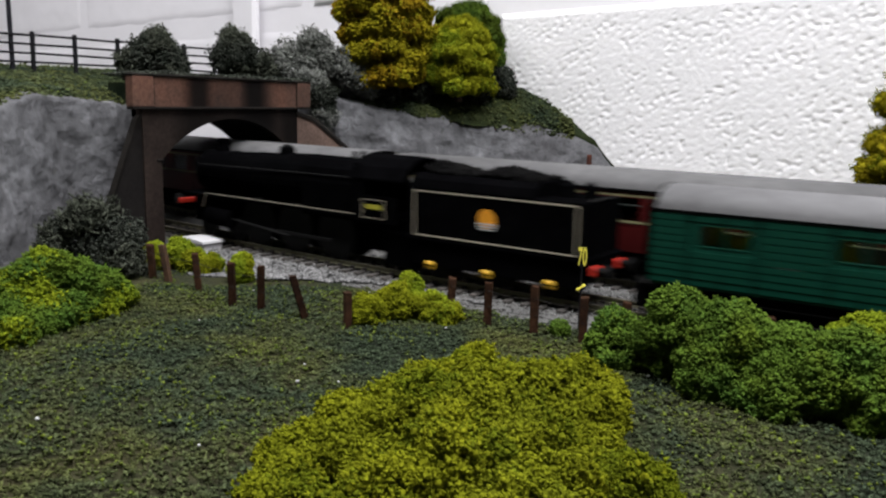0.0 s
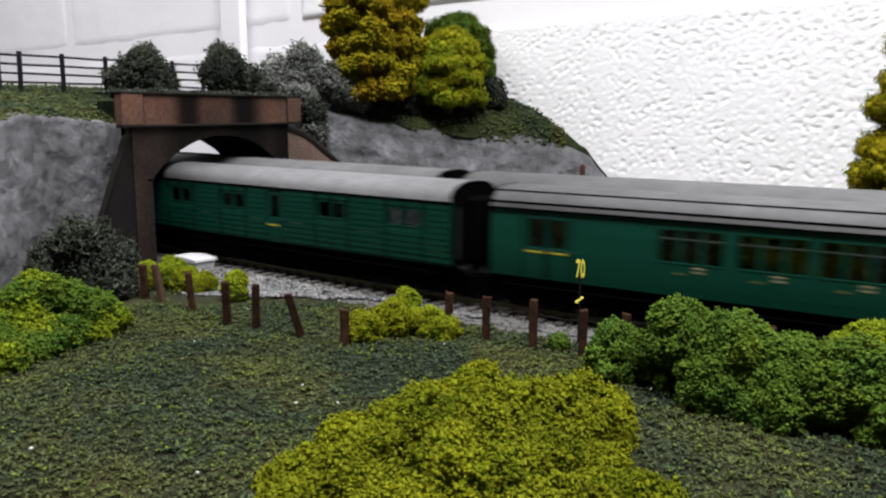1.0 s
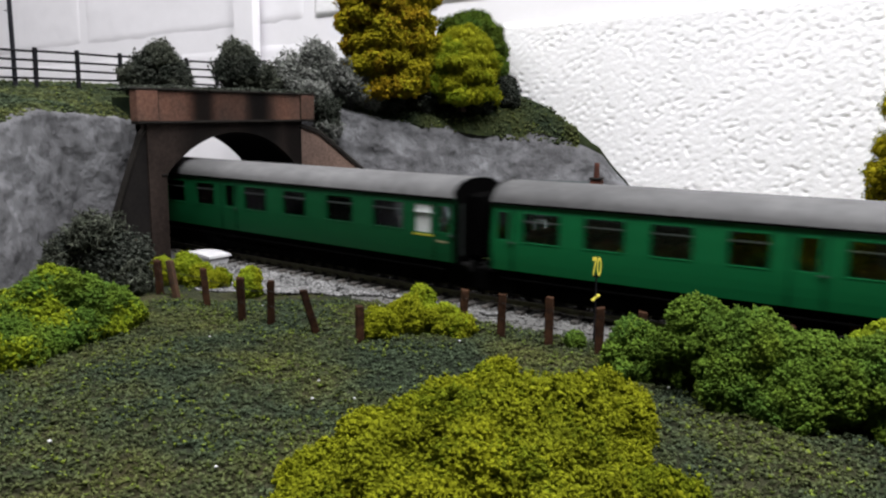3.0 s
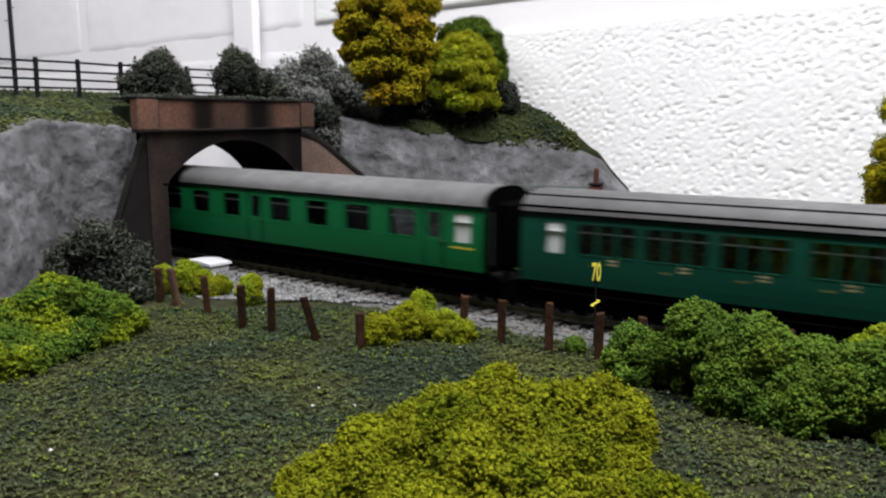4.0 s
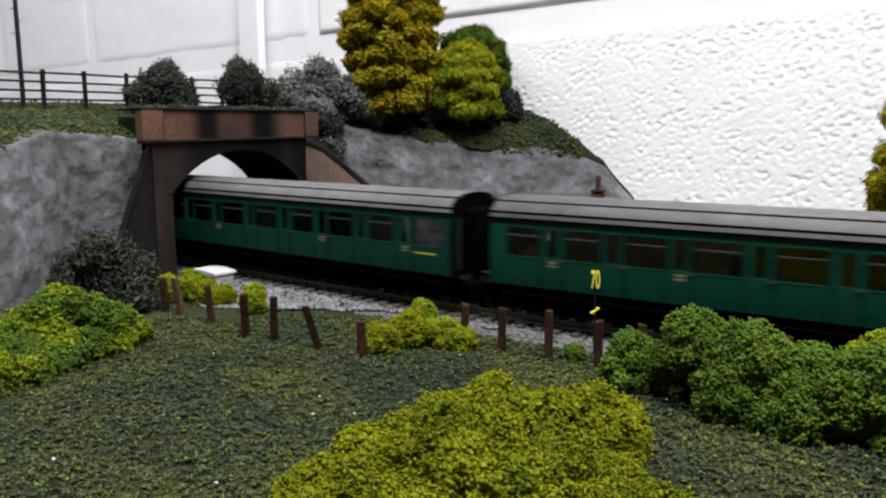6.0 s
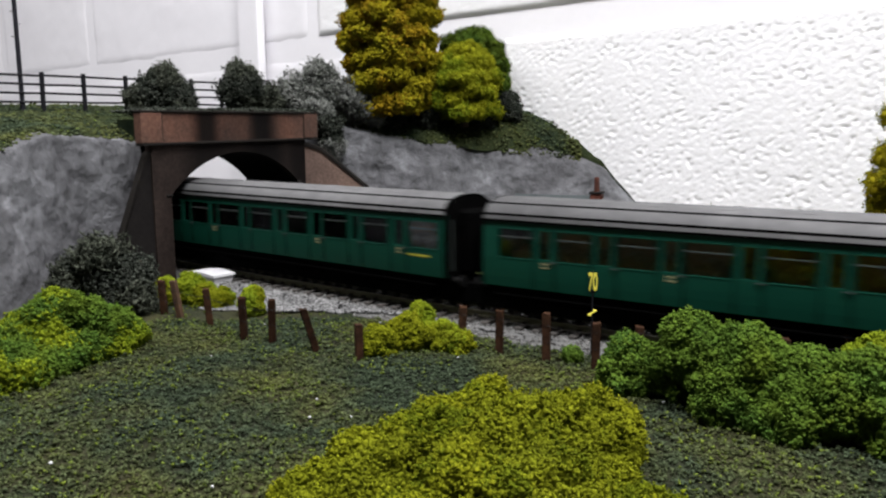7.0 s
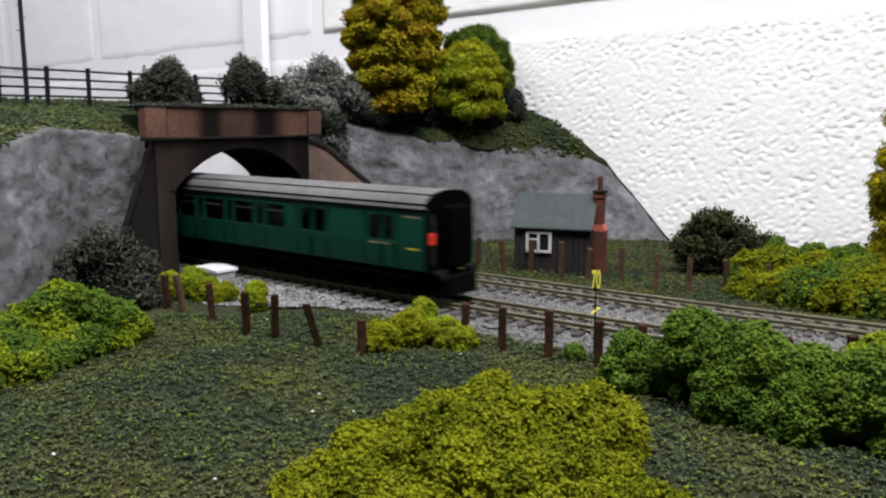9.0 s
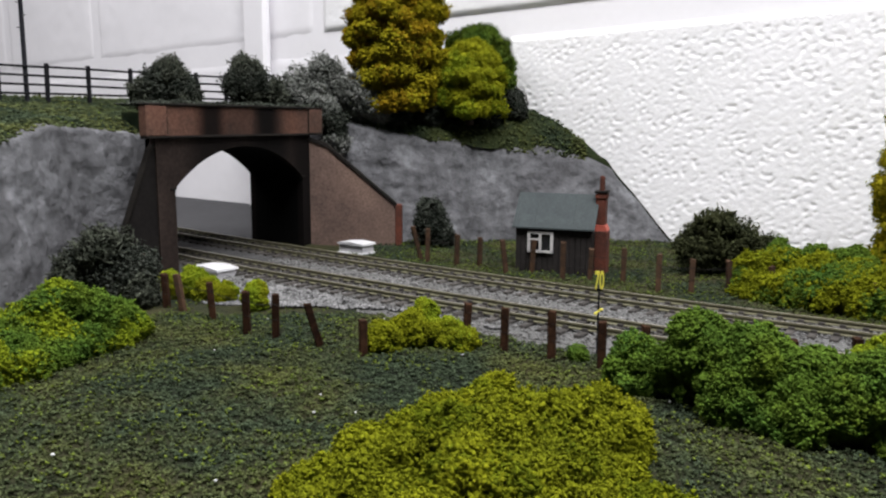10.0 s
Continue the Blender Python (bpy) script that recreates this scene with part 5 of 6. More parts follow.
    if not planks:
        inside = part("corridor_wall", box(-length / 2 + 0.02, length / 2 - 0.02, -0.0010, -0.0006, BOT, HEAD + 0.003), mat("inside_panel", (0.50, 0.16, 0.06), 0.8) if seat == "seat" else M["underframe"], ob)
        n = int(length / 0.0165)
        for i in range(n):
            x = -length / 2 + 0.012 + (length - 0.024) * (i + 0.5) / n
            part("seat", add_box(box(x - 0.0022, x + 0.0022, -0.0150, -0.0012, BOT, 0.0322, 0.0006), x - 0.0056, x + 0.0056, -0.0150, -0.0012, BOT, 0.0300, 0.0006), M[seat], inside)
            if tables and i % 2:
                part("table", box(x + 0.0058, x + 0.0098, -0.0150, -0.0040, 0.0300, 0.0308), M["table"], inside, "pale table top")
    part("solebar", box(-length / 2 + 0.002, length / 2 - 0.002, -0.0158, 0.0158, 0.0132, BOT - 0.0008), M["underframe"], ob)
    # Added block keeps the space under the coach black, hiding lit ballast.
    part("centre_girder", box(-length / 2 + 0.012, length / 2 - 0.012, -0.0118, 0.0118, 0.0030, 0.0132, 0.0008), M["underframe"], ob, "black underframe block hiding the ballast behind")
    part("step_board", box(-length / 2 + 0.006, length / 2 - 0.006, -0.0172, -0.0156, 0.0112, 0.0117), M["underframe"], ob)
    for x in (-0.030, 0.004, 0.030):
        part("battery_box", box(x - 0.010, x + 0.010, -0.0135, -0.0065, 0.0065, 0.0132, 0.0006), M["underframe"], ob)
    part("truss", add_tube(add_tube(tube((-0.055, -0.0145, 0.0130), (-0.030, -0.0145, 0.0075), 0.0006, n=5), (-0.030, -0.0145, 0.0075), (0.030, -0.0145, 0.0075), 0.0006, n=5), (0.030, -0.0145, 0.0075), (0.055, -0.0145, 0.0130), 0.0006, n=5), M["underframe"], ob)
    for x in (-length * 0.34, length * 0.34):
        bogie(ob, x)
    return ob


def groups(pairs, kind="w"):
    return [(a, b, kind) for a, b in pairs]


STRIP = (0.0125, 0.0172)
TRAIN = []  # vehicles of the green train: object, left end from the van's left end, length
GREEN, MAROON = "green train", "maroon train"
van = coach("luggage_van", 0.218, "green_a", [(0.081, 0.118, "v"), (0.124, 0.164, "v"), (0.293, 0.329, "v"), (0.335, 0.373, "v"), (0.466, 0.499, "d"), (0.629, 0.666, "v"), (0.672, 0.710, "v"), (0.837, 0.876, "v"), (0.882, 0.921, "v")],
            "planked dark green luggage van with a pale grey roof", "railway van", GREEN, roof="roof_pale", planks=True, vents=False,
            bars=((0.20, 0.245, 0.0262, "plate"), (0.40, 0.445, 0.0262, "plate"), (0.535, 0.58, 0.0262, "plate"), (0.755, 0.80, 0.0262, "plate"), (0.455, 0.50, 0.0235, "yellow_line"), (0.945, 0.975, 0.027, "yellow_line"), (0.94, 0.98, 0.023, "yellow_line"), (0.945, 0.98, 0.0205, "yellow_line")))
TRAIN.append((van, 0.0, 0.218))
c2 = coach("brake_coach", 0.250, "green_a", [(0.073, 0.103, "d"), (0.113, 0.142, "d")] + groups([(0.292, 0.385), (0.405, 0.499), (0.512, 0.606), (0.626, 0.722), (0.737, 0.827), (0.847, 0.937)]) + [(0.957, 0.984, "b")],
           "dark malachite green brake coach with six window groups", group=GREEN, seat="seat_red", ribs=STRIP, bars=((0.07, 0.145, 0.0258, "yellow_line"), (0.945, 0.99, 0.0262, "yellow_line")) + tuple((x + d, x + d + w, z, m) for d, w, z, m in ((0.010, 0.014, 0.0258, "cream_line"), (0.010, 0.014, 0.0243, "cream_line"), (-0.018, 0.013, 0.0232, "dull_mark")) for x in (0.335, 0.445, 0.555, 0.665, 0.775, 0.885)))
TRAIN.append((c2, 0.236, 0.250))
mk1 = [(0.013, 0.040, "d"), (0.054, 0.088, "b"), (0.119, 0.182, "w"), (0.218, 0.284, "w"), (0.322, 0.383, "w"), (0.416, 0.445, "d"), (0.478, 0.544, "w"), (0.593, 0.655, "w"), (0.710, 0.775, "w"), (0.824, 0.893, "w"), (0.918, 0.952, "b"), (0.968, 0.990, "d")]
c3 = coach("open_coach", 0.274, "green_b", mk1, "mid-green open coach with wide windows and white end windows", group=GREEN, seat="seat_red", vents=False, bars=((0.915, 0.958, 0.0258, "yellow_line"), (0.965, 0.985, 0.0235, "cream_line")), tables=True)
TRAIN.append((c3, 0.504, 0.274))
c4 = coach("open_coach", 0.276, "green_c", [(0.014, 0.034, "d"), (0.059, 0.119, "w"), (0.158, 0.218, "w"), (0.256, 0.313, "w"), (0.359, 0.411, "w"), (0.443, 0.469, "d"), (0.500, 0.556, "w"), (0.601, 0.656, "w"), (0.701, 0.759, "w"), (0.803, 0.861, "w"), (0.887, 0.912, "d"), (0.942, 0.974, "b")], "lighter green open coach with eight wide windows", group=GREEN, seat="seat_red", vents=False, bars=((0.935, 0.98, 0.0245, "yellow_line"),))
TRAIN.append((c4, 0.794, 0.276))
c5 = coach("corridor_coach", 0.255, "green_a", [(0.050, 0.077, "b")] + groups([(0.105, 0.197), (0.212, 0.304), (0.321, 0.412), (0.440, 0.530), (0.562, 0.659), (0.685, 0.785), (0.816, 0.906)]) + [(0.930, 0.962, "b")], "dark malachite green corridor coach with seven window groups", group=GREEN, seat="seat_red", ribs=STRIP, bars=((0.925, 0.967, 0.0258, "yellow_line"),) + tuple((x + d, x + d + w, z, m) for d, w, z, m in ((0.010, 0.014, 0.0258, "cream_line"), (0.010, 0.014, 0.0243, "cream_line"), (-0.018, 0.013, 0.0232, "dull_mark")) for x in (0.145, 0.255, 0.365, 0.475, 0.60, 0.73, 0.855)))
TRAIN.append((c5, 1.085, 0.255))
compartment = [(0.035, 0.099, "w"), (0.109, 0.131, "d"), (0.142, 0.206, "w"), (0.212, 0.237, "d"), (0.243, 0.313, "w"), (0.319, 0.342, "d"), (0.347, 0.422, "w"), (0.433, 0.455, "d"), (0.463, 0.533, "w"), (0.546, 0.567, "d"), (0.578, 0.644, "w"), (0.657, 0.682, "d"), (0.690, 0.757, "w"), (0.769, 0.788, "d"), (0.799, 0.864, "w"), (0.880, 0.902, "d"), (0.914, 0.985, "w")]
for off in (1.358, 1.627, 1.896):
    c = coach("compartment_coach", 0.251, "green_a", compartment, "dark green compartment coach with orange seats behind many doors", group=GREEN, ribs=STRIP, bars=((0.915, 0.965, 0.0238, "yellow_line"),) + tuple((x + d, x + d + 0.012, z, "cream_line") for d, z in ((0.006, 0.0258), (0.006, 0.0243)) for x in (0.11, 0.32, 0.66, 0.88)))
    TRAIN.append((c, off, 0.251))
c9 = coach("brake_coach", 0.250, "green_a", [(0.03, 0.09, "w"), (0.10, 0.12, "d"), (0.13, 0.19, "w"), (0.20, 0.22, "d"), (0.23, 0.29, "w"), (0.30, 0.32, "d"), (0.33, 0.40, "w"), (0.41, 0.43, "d"), (0.44, 0.505, "w"), (0.515, 0.54, "d"), (0.552, 0.612, "w"), (0.66, 0.69, "d"), (0.70, 0.735, "d"), (0.855, 0.885, "d"), (0.895, 0.920, "d")], "dark green brake coach with a red tail panel", group=GREEN, ribs=STRIP, tail=True, bars=((0.955, 0.985, 0.0245, "yellow_line"), (0.86, 0.91, 0.0258, "cream_line"), (0.945, 0.985, 0.0392, "cream_line")))
TRAIN.append((c9, 2.163, 0.250))


def maroon_coach(pipes):
    return coach("maroon_coach", 0.276, "maroon", [(0.013, 0.040, "d"), (0.049, 0.095, "b"), (0.119, 0.182, "w"), (0.218, 0.284, "w"), (0.322, 0.383, "w"), (0.416, 0.445, "d"), (0.478, 0.544, "w"), (0.593, 0.655, "w"), (0.710, 0.775, "w"), (0.824, 0.893, "w"), (0.912, 0.960, "b"), (0.968, 0.990, "d")], "maroon coach with a grey roof passing behind", group=MAROON, seat="seat_red", vents=False, pipes=pipes,
                 bars=((0.0, 1.0, 0.0284, "cream_line"), (0.0, 1.0, 0.0402, "cream_line")))


FAR_TRAIN = [(maroon_coach(False), 0.009), (maroon_coach(False), -0.2845), (maroon_coach(True), -0.578)]


# ---- the locomotive and its tender ----
def wheels(parent, xs, r, y=0.0092, spokes=0):
    for x in xs:
        for s in (-1, 1):
            bm = bmesh.new()
            add_tube(bm, (x, s * (y - 0.0022), r), (x, s * y, r), r, n=24)
            add_tube(bm, (x, s * y, r), (x, s * (y + 0.0004), r), r * 0.25, n=12)
            part("wheel", bm, M["steel"], parent, "dark steel wheel")


def grow(ob, x0, kx, kz):
    """Stretch a vehicle from its left end."""
    for o in ob.children_recursive:
        o.data.transform(Matrix.Translation((x0, 0, 0)) @ Matrix.Diagonal((kx, 1, kz, 1)) @ Matrix.Translation((-x0, 0, 0)))


def locomotive(length=0.172):
    ob = empty("steam_locomotive", Matrix(), "black steam locomotive with thin pale lining and red buffer beam", "locomotive", GREEN)
    x0 = -length / 2  # smokebox front at x0 + 0.012
    xs = lambda d: x0 + d
    boiler_z, r = 0.0345, 0.0115
    boiler = part("boiler", add_tube(tube((xs(0.014), 0, boiler_z), (xs(0.036), 0, boiler_z), r * 0.97, n=28), (xs(0.036), 0, boiler_z), (xs(0.098), 0, boiler_z + 0.0008), r * 0.95, r * 1.08, n=28), M["loco"], ob, "tapered black boiler")
    for d in (0.036, 0.056, 0.077, 0.097):
        k = r * (0.97 + 0.13 * (d - 0.036) / 0.062)
        part("boiler_band", tube((xs(d) - 0.0006, 0, boiler_z + 0.0003), (xs(d) + 0.0006, 0, boiler_z + 0.0003), k, n=28), M["loco"], boiler)
    part("smokebox_door", tube((xs(0.0115), 0, boiler_z), (xs(0.0142), 0, boiler_z), r * 0.70, r * 0.92, 24), M["loco"], boiler)
    fire = [(-0.0125, 0.020), (0.0125, 0.020), (0.0125, 0.036), (0.0108, 0.0425), (0.006, 0.0465), (0, 0.0475), (-0.006, 0.0465), (-0.0108, 0.0425), (-0.0125, 0.036)]
    bm = bmesh.new()
    a = [bm.verts.new((xs(0.098), y, z)) for y, z in fire]
    b = [bm.verts.new((xs(0.135), y, z)) for y, z in fire]
    bm.faces.new(a[::-1])
    bm.faces.new(b)
    for i in range(len(fire)):
        bm.faces.new((a[i], b[i], b[(i + 1) % len(fire)], a[(i + 1) % len(fire)]))
    part("firebox", bm, M["loco"], ob, "square-shouldered firebox")
    part("chimney", add_tube(tube((xs(0.025), 0, 0.044), (xs(0.025), 0, 0.0505), 0.0036, 0.0030, 16), (xs(0.025), 0, 0.0505), (xs(0.025), 0, 0.0520), 0.0038, 0.0036, 16), M["loco"], boiler)
    part("dome", add_tube(tube((xs(0.075), 0, 0.044), (xs(0.075), 0, 0.0495), 0.0046, 0.0040, 16), (xs(0.075), 0, 0.0495), (xs(0.075), 0, 0.0512), 0.0040, 0.0014, 16), M["loco"], boiler)
    for y in (-0.003, 0.003):
        part("safety_valve", tube((xs(0.124), y, 0.047), (xs(0.124), y, 0.0505), 0.0012, n=8), M["steel"], ob)
    part("running_plate", box(xs(0.008), xs(0.150), -0.0168, 0.0168, 0.0222, 0.0236, 0.0003), M["loco"], ob, "running plate with pale lined edge")
    for s in (-1, 1):
        part("lining", box(xs(0.030), xs(0.138), s * 0.0169 - 0.0001, s * 0.0169 + 0.0001, 0.0240, 0.0243), M["lining"], ob)
        part("lining", tube((xs(0.030), s * 0.0169, 0.0242), (xs(0.026), s * 0.0169, 0.0165), 0.00022, n=4), M["lining"], ob)
        part("cylinder", tube((xs(0.030), s * 0.0148, 0.0125), (xs(0.048), s * 0.0148, 0.0118), 0.0046, n=16), M["loco"], ob, "outside cylinder")
        part("coupling_rod", box(xs(0.060), xs(0.118), s * 0.0128 - 0.0005, s * 0.0128 + 0.0005, 0.0085, 0.0102, 0.0002), M["steel"], ob)
        part("connecting_rod", tube((xs(0.048), s * 0.0142, 0.0120), (xs(0.090), s * 0.0142, 0.0085), 0.0007, n=6), M["steel"], ob)
        part("handrail", tube((xs(0.018), s * 0.0118, 0.0385), (xs(0.132), s * 0.0124, 0.0395), 0.0003, n=5), M["steel"], ob)
    cab = part("cab", bmesh.new(), M["loco"], ob, "black cab with open sides")
    bm = bmesh.new()
    for s in (-1, 1):
        y0, y1 = (s * 0.0166, s * 0.0172)
        y0, y1 = min(y0, y1), max(y0, y1)
        add_box(bm, xs(0.135), xs(0.160), y0, y1, 0.0215, 0.0330)
        add_box(bm, xs(0.135), xs(0.141), y0, y1, 0.0330, 0.0410)
        add_box(bm, xs(0.149), xs(0.160), y0, y1, 0.0395, 0.0410)
    add_box(bm, xs(0.135), xs(0.1358), -0.0166, 0.0166, 0.0215, 0.0465)
    bm.to_mesh(cab.data)
    bm.free()
    prof = [(-0.0175, 0.0405), (-0.0140, 0.0455), (-0.0075, 0.0490), (0, 0.0502), (0.0075, 0.0490), (0.0140, 0.0455), (0.0175, 0.0405)]
    bm = bmesh.new()
    a = [bm.verts.new((xs(0.133), y, z)) for y, z in prof] + [bm.verts.new((xs(0.133), y, z - 0.0008)) for y, z in prof[::-1]]
    b = [bm.verts.new((v.co.x + 0.031, v.co.y, v.co.z)) for v in a]
    bm.faces.new(a)
    bm.faces.new(b[::-1])
    for i in range(len(a)):
        bm.faces.new((a[i], b[i], b[(i + 1) % len(a)], a[(i + 1) % len(a)]))
    part("cab_roof", bm, M["loco"], cab, "curved black cab roof")
    for s in (-1, 1):
        part("cab_number", box(xs(0.1425), xs(0.1515), s * 0.01725 - 0.0001, s * 0.01725 + 0.0001, 0.0272, 0.0292), M["yellow_line"], cab, "plain bar of pale yellow numbers")
        for z0, z1, xa, xb in ((0.0312, 0.0314, 0.1405, 0.1535), (0.0232, 0.0234, 0.1405, 0.1535), (0.0232, 0.0314, 0.1405, 0.1407), (0.0232, 0.0314, 0.1533, 0.1535)):
            part("cab_lining", box(xs(xa), xs(xb), s * 0.01725 - 0.0001, s * 0.01725 + 0.0001, z0, z1), M["lining"], cab)
    frames = part("main_frame", box(xs(0.006), xs(0.160), -0.0060, 0.0060, 0.0070, 0.0222), M["loco"], ob)
    part("buffer_beam", box(xs(0.004), xs(0.006), -0.0160, 0.0160, 0.0166, 0.0192, 0.0003), M["tail_red"], frames, "red front buffer beam")
    for y in (-0.0115, 0.0115):
        part("buffer", add_tube(tube((xs(-0.001), y, 0.0180), (xs(0.004), y, 0.0180), 0.0014, n=8), (xs(-0.002), y, 0.0180), (xs(-0.001), y, 0.0180), 0.0030, n=14), M["steel"], frames)
    wheels(frames, (xs(0.062), xs(0.089), xs(0.117)), 0.0120)
    wheels(frames, (xs(0.022), xs(0.046)), 0.0062)
    grow(ob, x0, 1.10, 1.09)
    return ob


def tender(length=0.091):
    ob = empty("coal_tender", Matrix(), "black lined tender with an orange emblem and yellow axleboxes", "tender", GREEN)
    h = length / 2
    body = part("tank", box(-h + 0.003, h - 0.004, -0.0165, 0.0165, 0.0185, 0.0395, 0.0005), M["loco"], ob, "flat black tank side")
    prof = [(-0.0165, 0.0395), (-0.0150, 0.0430), (-0.0115, 0.0450), (0.0115, 0.0450), (0.0150, 0.0430), (0.0165, 0.0395)]
    bm = bmesh.new()
    a = [bm.verts.new((-h + 0.003, y, z)) for y, z in prof]
    b = [bm.verts.new((h - 0.026, y, z)) for y, z in prof]
    bm.faces.new(a)
    bm.faces.new(b[::-1])
    for i in range(len(prof)):
        bm.faces.new((a[i], b[i], b[(i + 1) % len(prof)], a[(i + 1) % len(prof)]))
    bunker = part("bunker", bm, M["loco"], ob, "curved bunker top")
    n = 260
    p = np.stack([RNG.uniform(-h + 0.006, h - 0.028, n), RNG.uniform(-0.011, 0.011, n), np.zeros(n)], 1)
    p[:, 2] = 0.0452 + 0.0040 * np.clip(np.cos(p[:, 1] / 0.011 * 1.45), 0, 1) * (0.55 + 0.45 * np.cos(p[:, 0] * 190))
    tagged(crumbs("coal", p, RNG.uniform(0.0009, 0.0022, n), M["coal"], "octa", bunker), "heaped black coal", kind="stuff")
    for x, r in ((-h + 0.018, 0.0085), (0.004, 0.0080)):
        bm = bmesh.new()
        bmesh.ops.create_icosphere(bm, subdivisions=3, radius=1)
        for v in bm.verts:
            v.co = Vector((x + v.co.x * r, v.co.y * 0.0095, 0.0440 + v.co.z * 0.0055)) * (1 + 0.015 * noise.noise(v.co * 3))
        part("coal_heap", bm, M["coal"], bunker, "black hump of coal")
    # Added filler keeps this gap black where ballast would show through.
    part("drag_box", box(-h - 0.014, -h + 0.006, -0.0120, 0.0120, 0.0030, 0.0175), M["loco"], ob, "black drag box hiding the ballast between locomotive and tender")
    for x, r in ((h - 0.020, 0.0042), (h - 0.010, 0.0030)):
        part("filler_dome", add_tube(tube((x, 0, 0.0392), (x, 0, 0.0440), r, r * 0.9, 16), (x, 0, 0.0440), (x, 0, 0.0458), r * 0.9, r * 0.35, 16), M["loco"], body)
    part("rear_handrail", tube((h - 0.004, -0.013, 0.040), (h - 0.004, 0.013, 0.040), 0.0004, n=6), M["steel"], body)
    for s in (-1, 1):
        y = s * 0.01665
        for x0, x1, z0, z1 in ((-h + 0.006, h - 0.007, 0.0378, 0.0383), (-h + 0.006, h - 0.007, 0.0191, 0.0196), (-h + 0.006, -h + 0.0064, 0.0191, 0.0383), (h - 0.0074, h - 0.007, 0.0191, 0.0383)):
            part("lining", box(x0, x1, y - 0.00012, y + 0.00012, z0, z1), M["lining"], body, "thin pale lining")
        bm = bmesh.new()
        bmesh.ops.create_circle(bm, cap_ends=True, radius=1.0, segments=24, matrix=Matrix.Translation((-0.0022, y + s * 0.0002, 0.0292)) @ Matrix.Rotation(math.pi / 2, 4, "X") @ Matrix.Diagonal((0.0042, 0.0042, 1, 1)))
        emblem = part("emblem", bm, M["emblem"], body, "plain orange round emblem")
        for i in range(3):
            z = 0.0248 + i * 0.0011
            part("emblem_stripe", box(-0.0072 + 0.0006 * (2 - i), 0.0028 - 0.0006 * (2 - i), min(y, y + s * 0.0004), max(y, y + s * 0.0004), z, z + 0.0005), M["white_paint"], emblem, "thin white stripe")
    frame_part = part("tender_frame", add_box(box(-h + 0.004, h - 0.004, -0.0150, -0.0138, 0.0065, 0.0185), -h + 0.004, h - 0.004, 0.0138, 0.0150, 0.0065, 0.0185), M["loco"], ob)
    part("footplate", box(-h + 0.001, h - 0.002, -0.0166, 0.0166, 0.0170, 0.0186, 0.0003), M["loco"], ob)
    for x in (-0.031, -0.002, 0.027):
        for s in (-1, 1):
            ab = part("axlebox", box(x - 0.0021, x + 0.0021, s * 0.0158 - 0.0010, s * 0.0158 + 0.0010, 0.0050, 0.0082, 0.0005), M["axlebox"], frame_part, "yellow axlebox cover")
            part("axlebox_band", box(x - 0.0027, x + 0.0027, s * 0.0170 - 0.0002, s * 0.0170, 0.0063, 0.0069), M["loco"], ab)
    wheels(frame_part, (-0.031, -0.002, 0.027), 0.0078)
    part("rear_beam", box(h - 0.003, h - 0.0014, -0.0160, 0.0160, 0.0118, 0.0160, 0.0003), M["loco"], frame_part)
    for y in (-0.0115, 0.0115):
        part("buffer_beam", box(h - 0.0016, h - 0.0004, y - 0.0042, y + 0.0042, 0.0122, 0.0156, 0.0003), M["tail_red"], frame_part, "red end of the rear buffer beam")
    for y in (-0.0115, 0.0115):
        part("buffer", add_tube(tube((h - 0.001, y, 0.0140), (h + 0.004, y, 0.0140), 0.0014, n=8), (h + 0.004, y, 0.0140), (h + 0.005, y, 0.0140), 0.0029, n=14), M["steel"], frame_part)
    grow(ob, -h, 1.06, 1.07)
    return ob


TRAIN.append((tender(0.091), -0.1195, 0.091))
TRAIN.append((locomotive(0.172), -0.2980, 0.172))

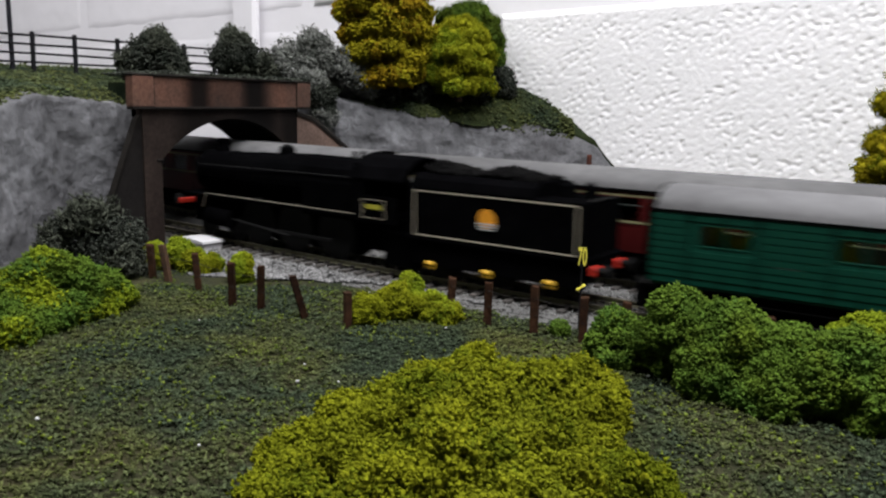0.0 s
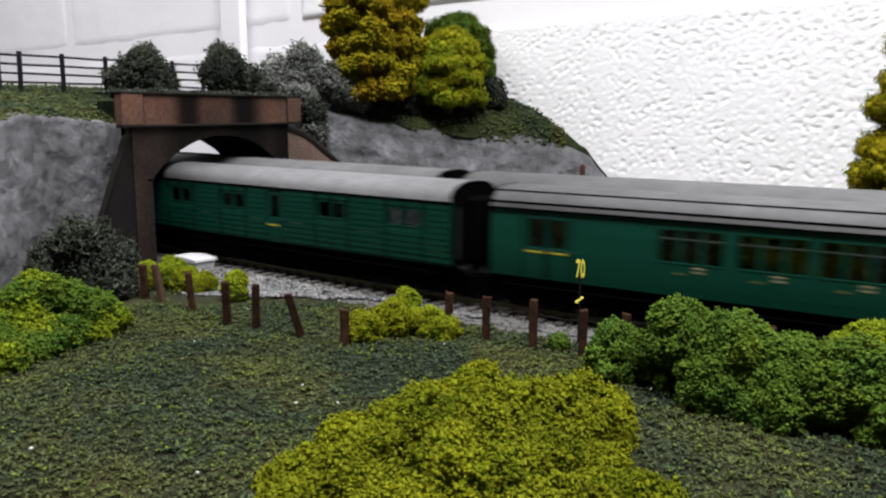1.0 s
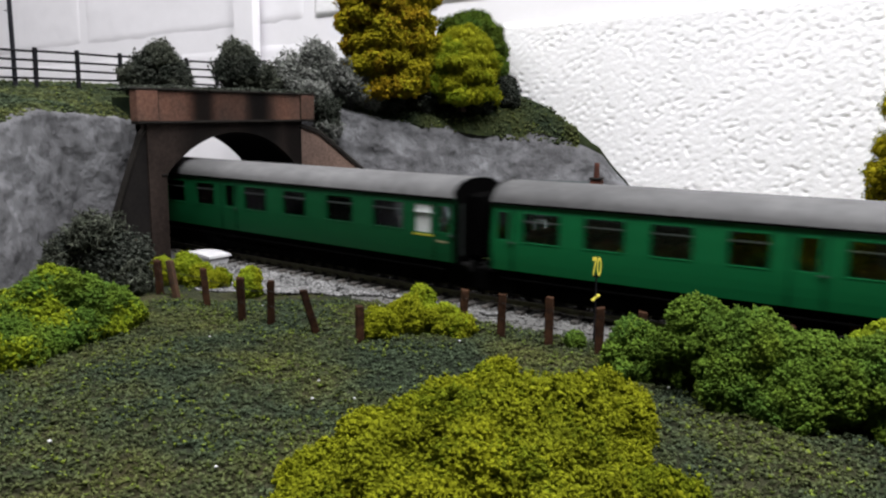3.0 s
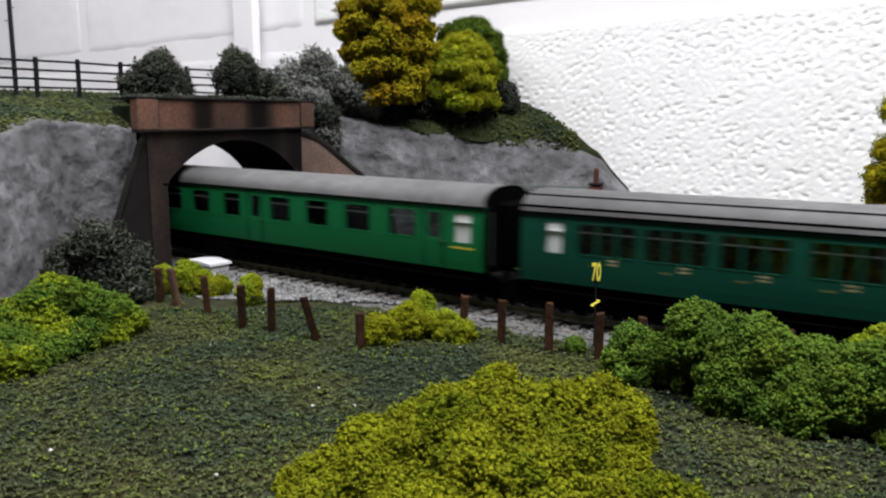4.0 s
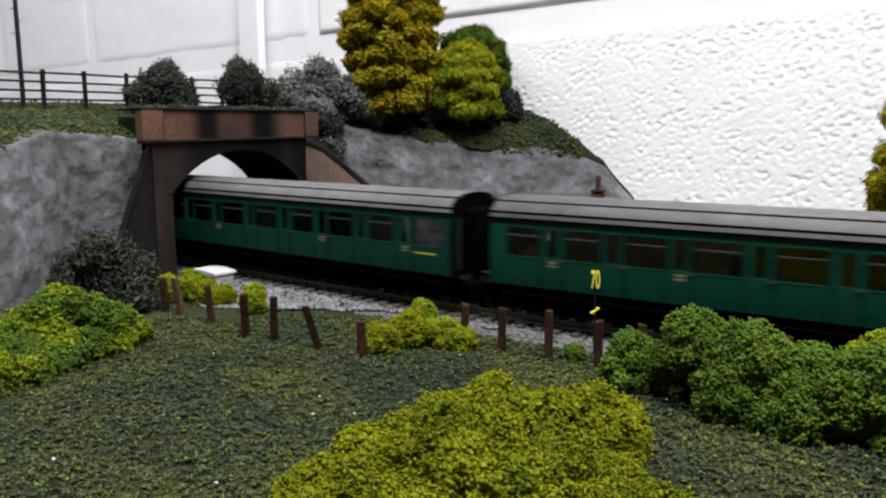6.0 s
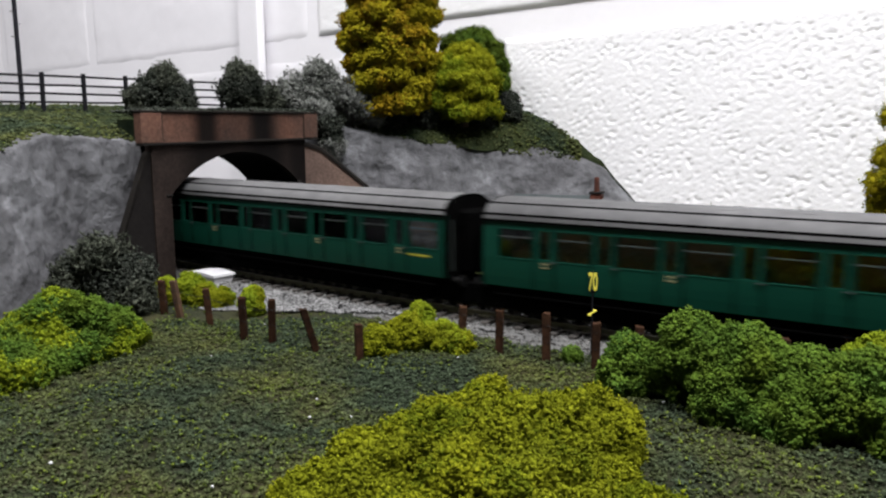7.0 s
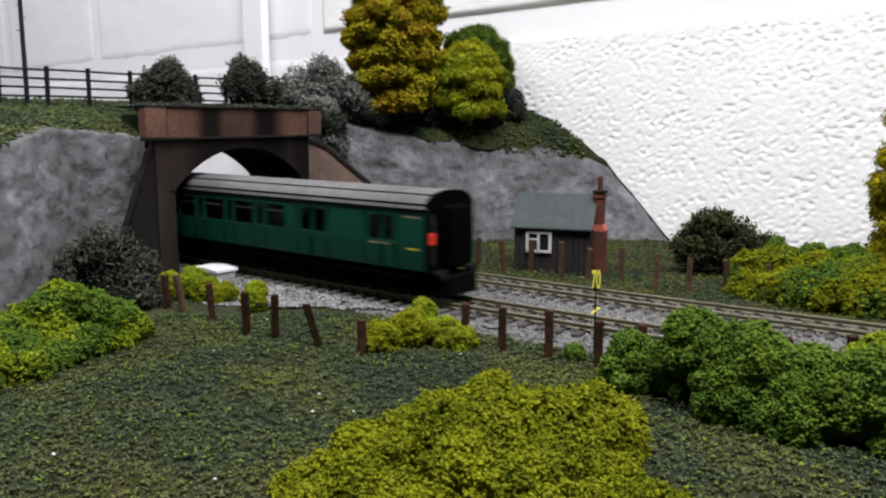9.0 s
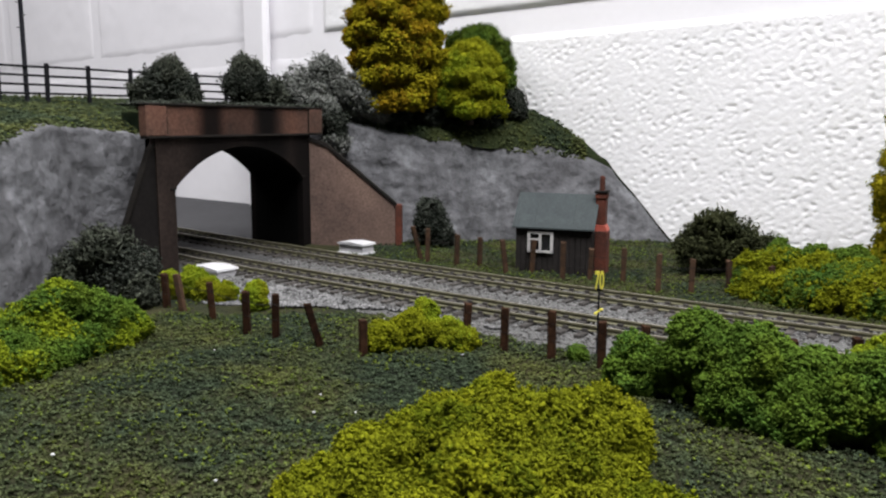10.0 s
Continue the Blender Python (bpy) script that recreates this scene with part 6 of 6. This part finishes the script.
# ---- sleepers, the pieces of the tracks ----
for track, off in tracks:
    for i in range(84):
        x, y, a = line_at(-0.60 + i * 0.0086, off)
        ob = new("sleeper", sleeper_mesh)
        ob.parent = track
        ob.location, ob.rotation_euler = (x, y, 0), (0, 0, a + 0.02 * math.sin(i * 2.1))
    verts, faces = [], []
    for i in range(330):
        u = 0.131 + i * 0.0086 if i < 220 else -0.61 - (i - 220) * 0.0086
        x, y, a = line_at(u, off)
        c, s = math.cos(a), math.sin(a)
        k = len(verts)
        for z in (-0.0046, -0.0026):
            for px, py in ((-0.0016, -0.0165), (0.0016, -0.0165), (0.0016, 0.0165), (-0.0016, 0.0165)):
                verts.append((x + c * px - s * py, y + s * px + c * py, z))
        faces += [(k + 4, k + 5, k + 6, k + 7), (k, k + 1, k + 5, k + 4), (k + 1, k + 2, k + 6, k + 5), (k + 2, k + 3, k + 7, k + 6), (k + 3, k, k + 4, k + 7)]
    tagged(raw("sleepers_beyond", verts, faces, M["sleeper"], track), kind="stuff")


# ---- what moves ----
VAN_AT = [(0.0, -0.0985), (0.2, -0.1597), (0.4, -0.2222), (0.6, -0.2835), (1.0, -0.4040), (1.6, -0.5790), (2.0, -0.6928), (2.4, -0.8057), (2.7, -0.8877), (3.8, -1.1896), (4.1, -1.2740), (4.5, -1.3874), (5.5, -1.6656), (7.5, -2.2105), (9.0, -2.6219), (9.2, -2.6759), (10.0, -2.8884)]


def glide(rows, t):
    """A smooth curve through the rows."""
    ts, xs = np.array(rows).T
    d = np.gradient(xs, ts)
    i = int(min(max(np.searchsorted(ts, t) - 1, 0), len(ts) - 2))
    h = ts[i + 1] - ts[i]
    k = (t - ts[i]) / h
    return float((2 * k ** 3 - 3 * k ** 2 + 1) * xs[i] + (k ** 3 - 2 * k ** 2 + k) * h * d[i] + (-2 * k ** 3 + 3 * k ** 2) * xs[i + 1] + (k ** 3 - k ** 2) * h * d[i + 1])


def vehicle_pose(u_left, length, off):
    """A vehicle stands on its two bogies."""
    c = u_left + length / 2
    ax, ay, _ = line_at(c - 0.34 * length, off)
    bx, by, _ = line_at(c + 0.34 * length, off)
    return pose((ax + bx) / 2, (ay + by) / 2, 0.00015, 0, 0, math.degrees(math.atan2(by - ay, bx - ax)))


def motions():
    times = [i * 0.2 for i in range(51)]
    for ob, left, length in TRAIN:
        walk(ob, [(t, vehicle_pose(glide(VAN_AT, t) + left, length, 0.0)) for t in times])
    for ob, left in FAR_TRAIN:
        rows = [(t, vehicle_pose(-0.284 + 0.350 * min(t, 5.0) + left, 0.276, S)) for t in times if t <= 5.0]
        walk(ob, rows + [(10.0, rows[-1][1])])


motions()
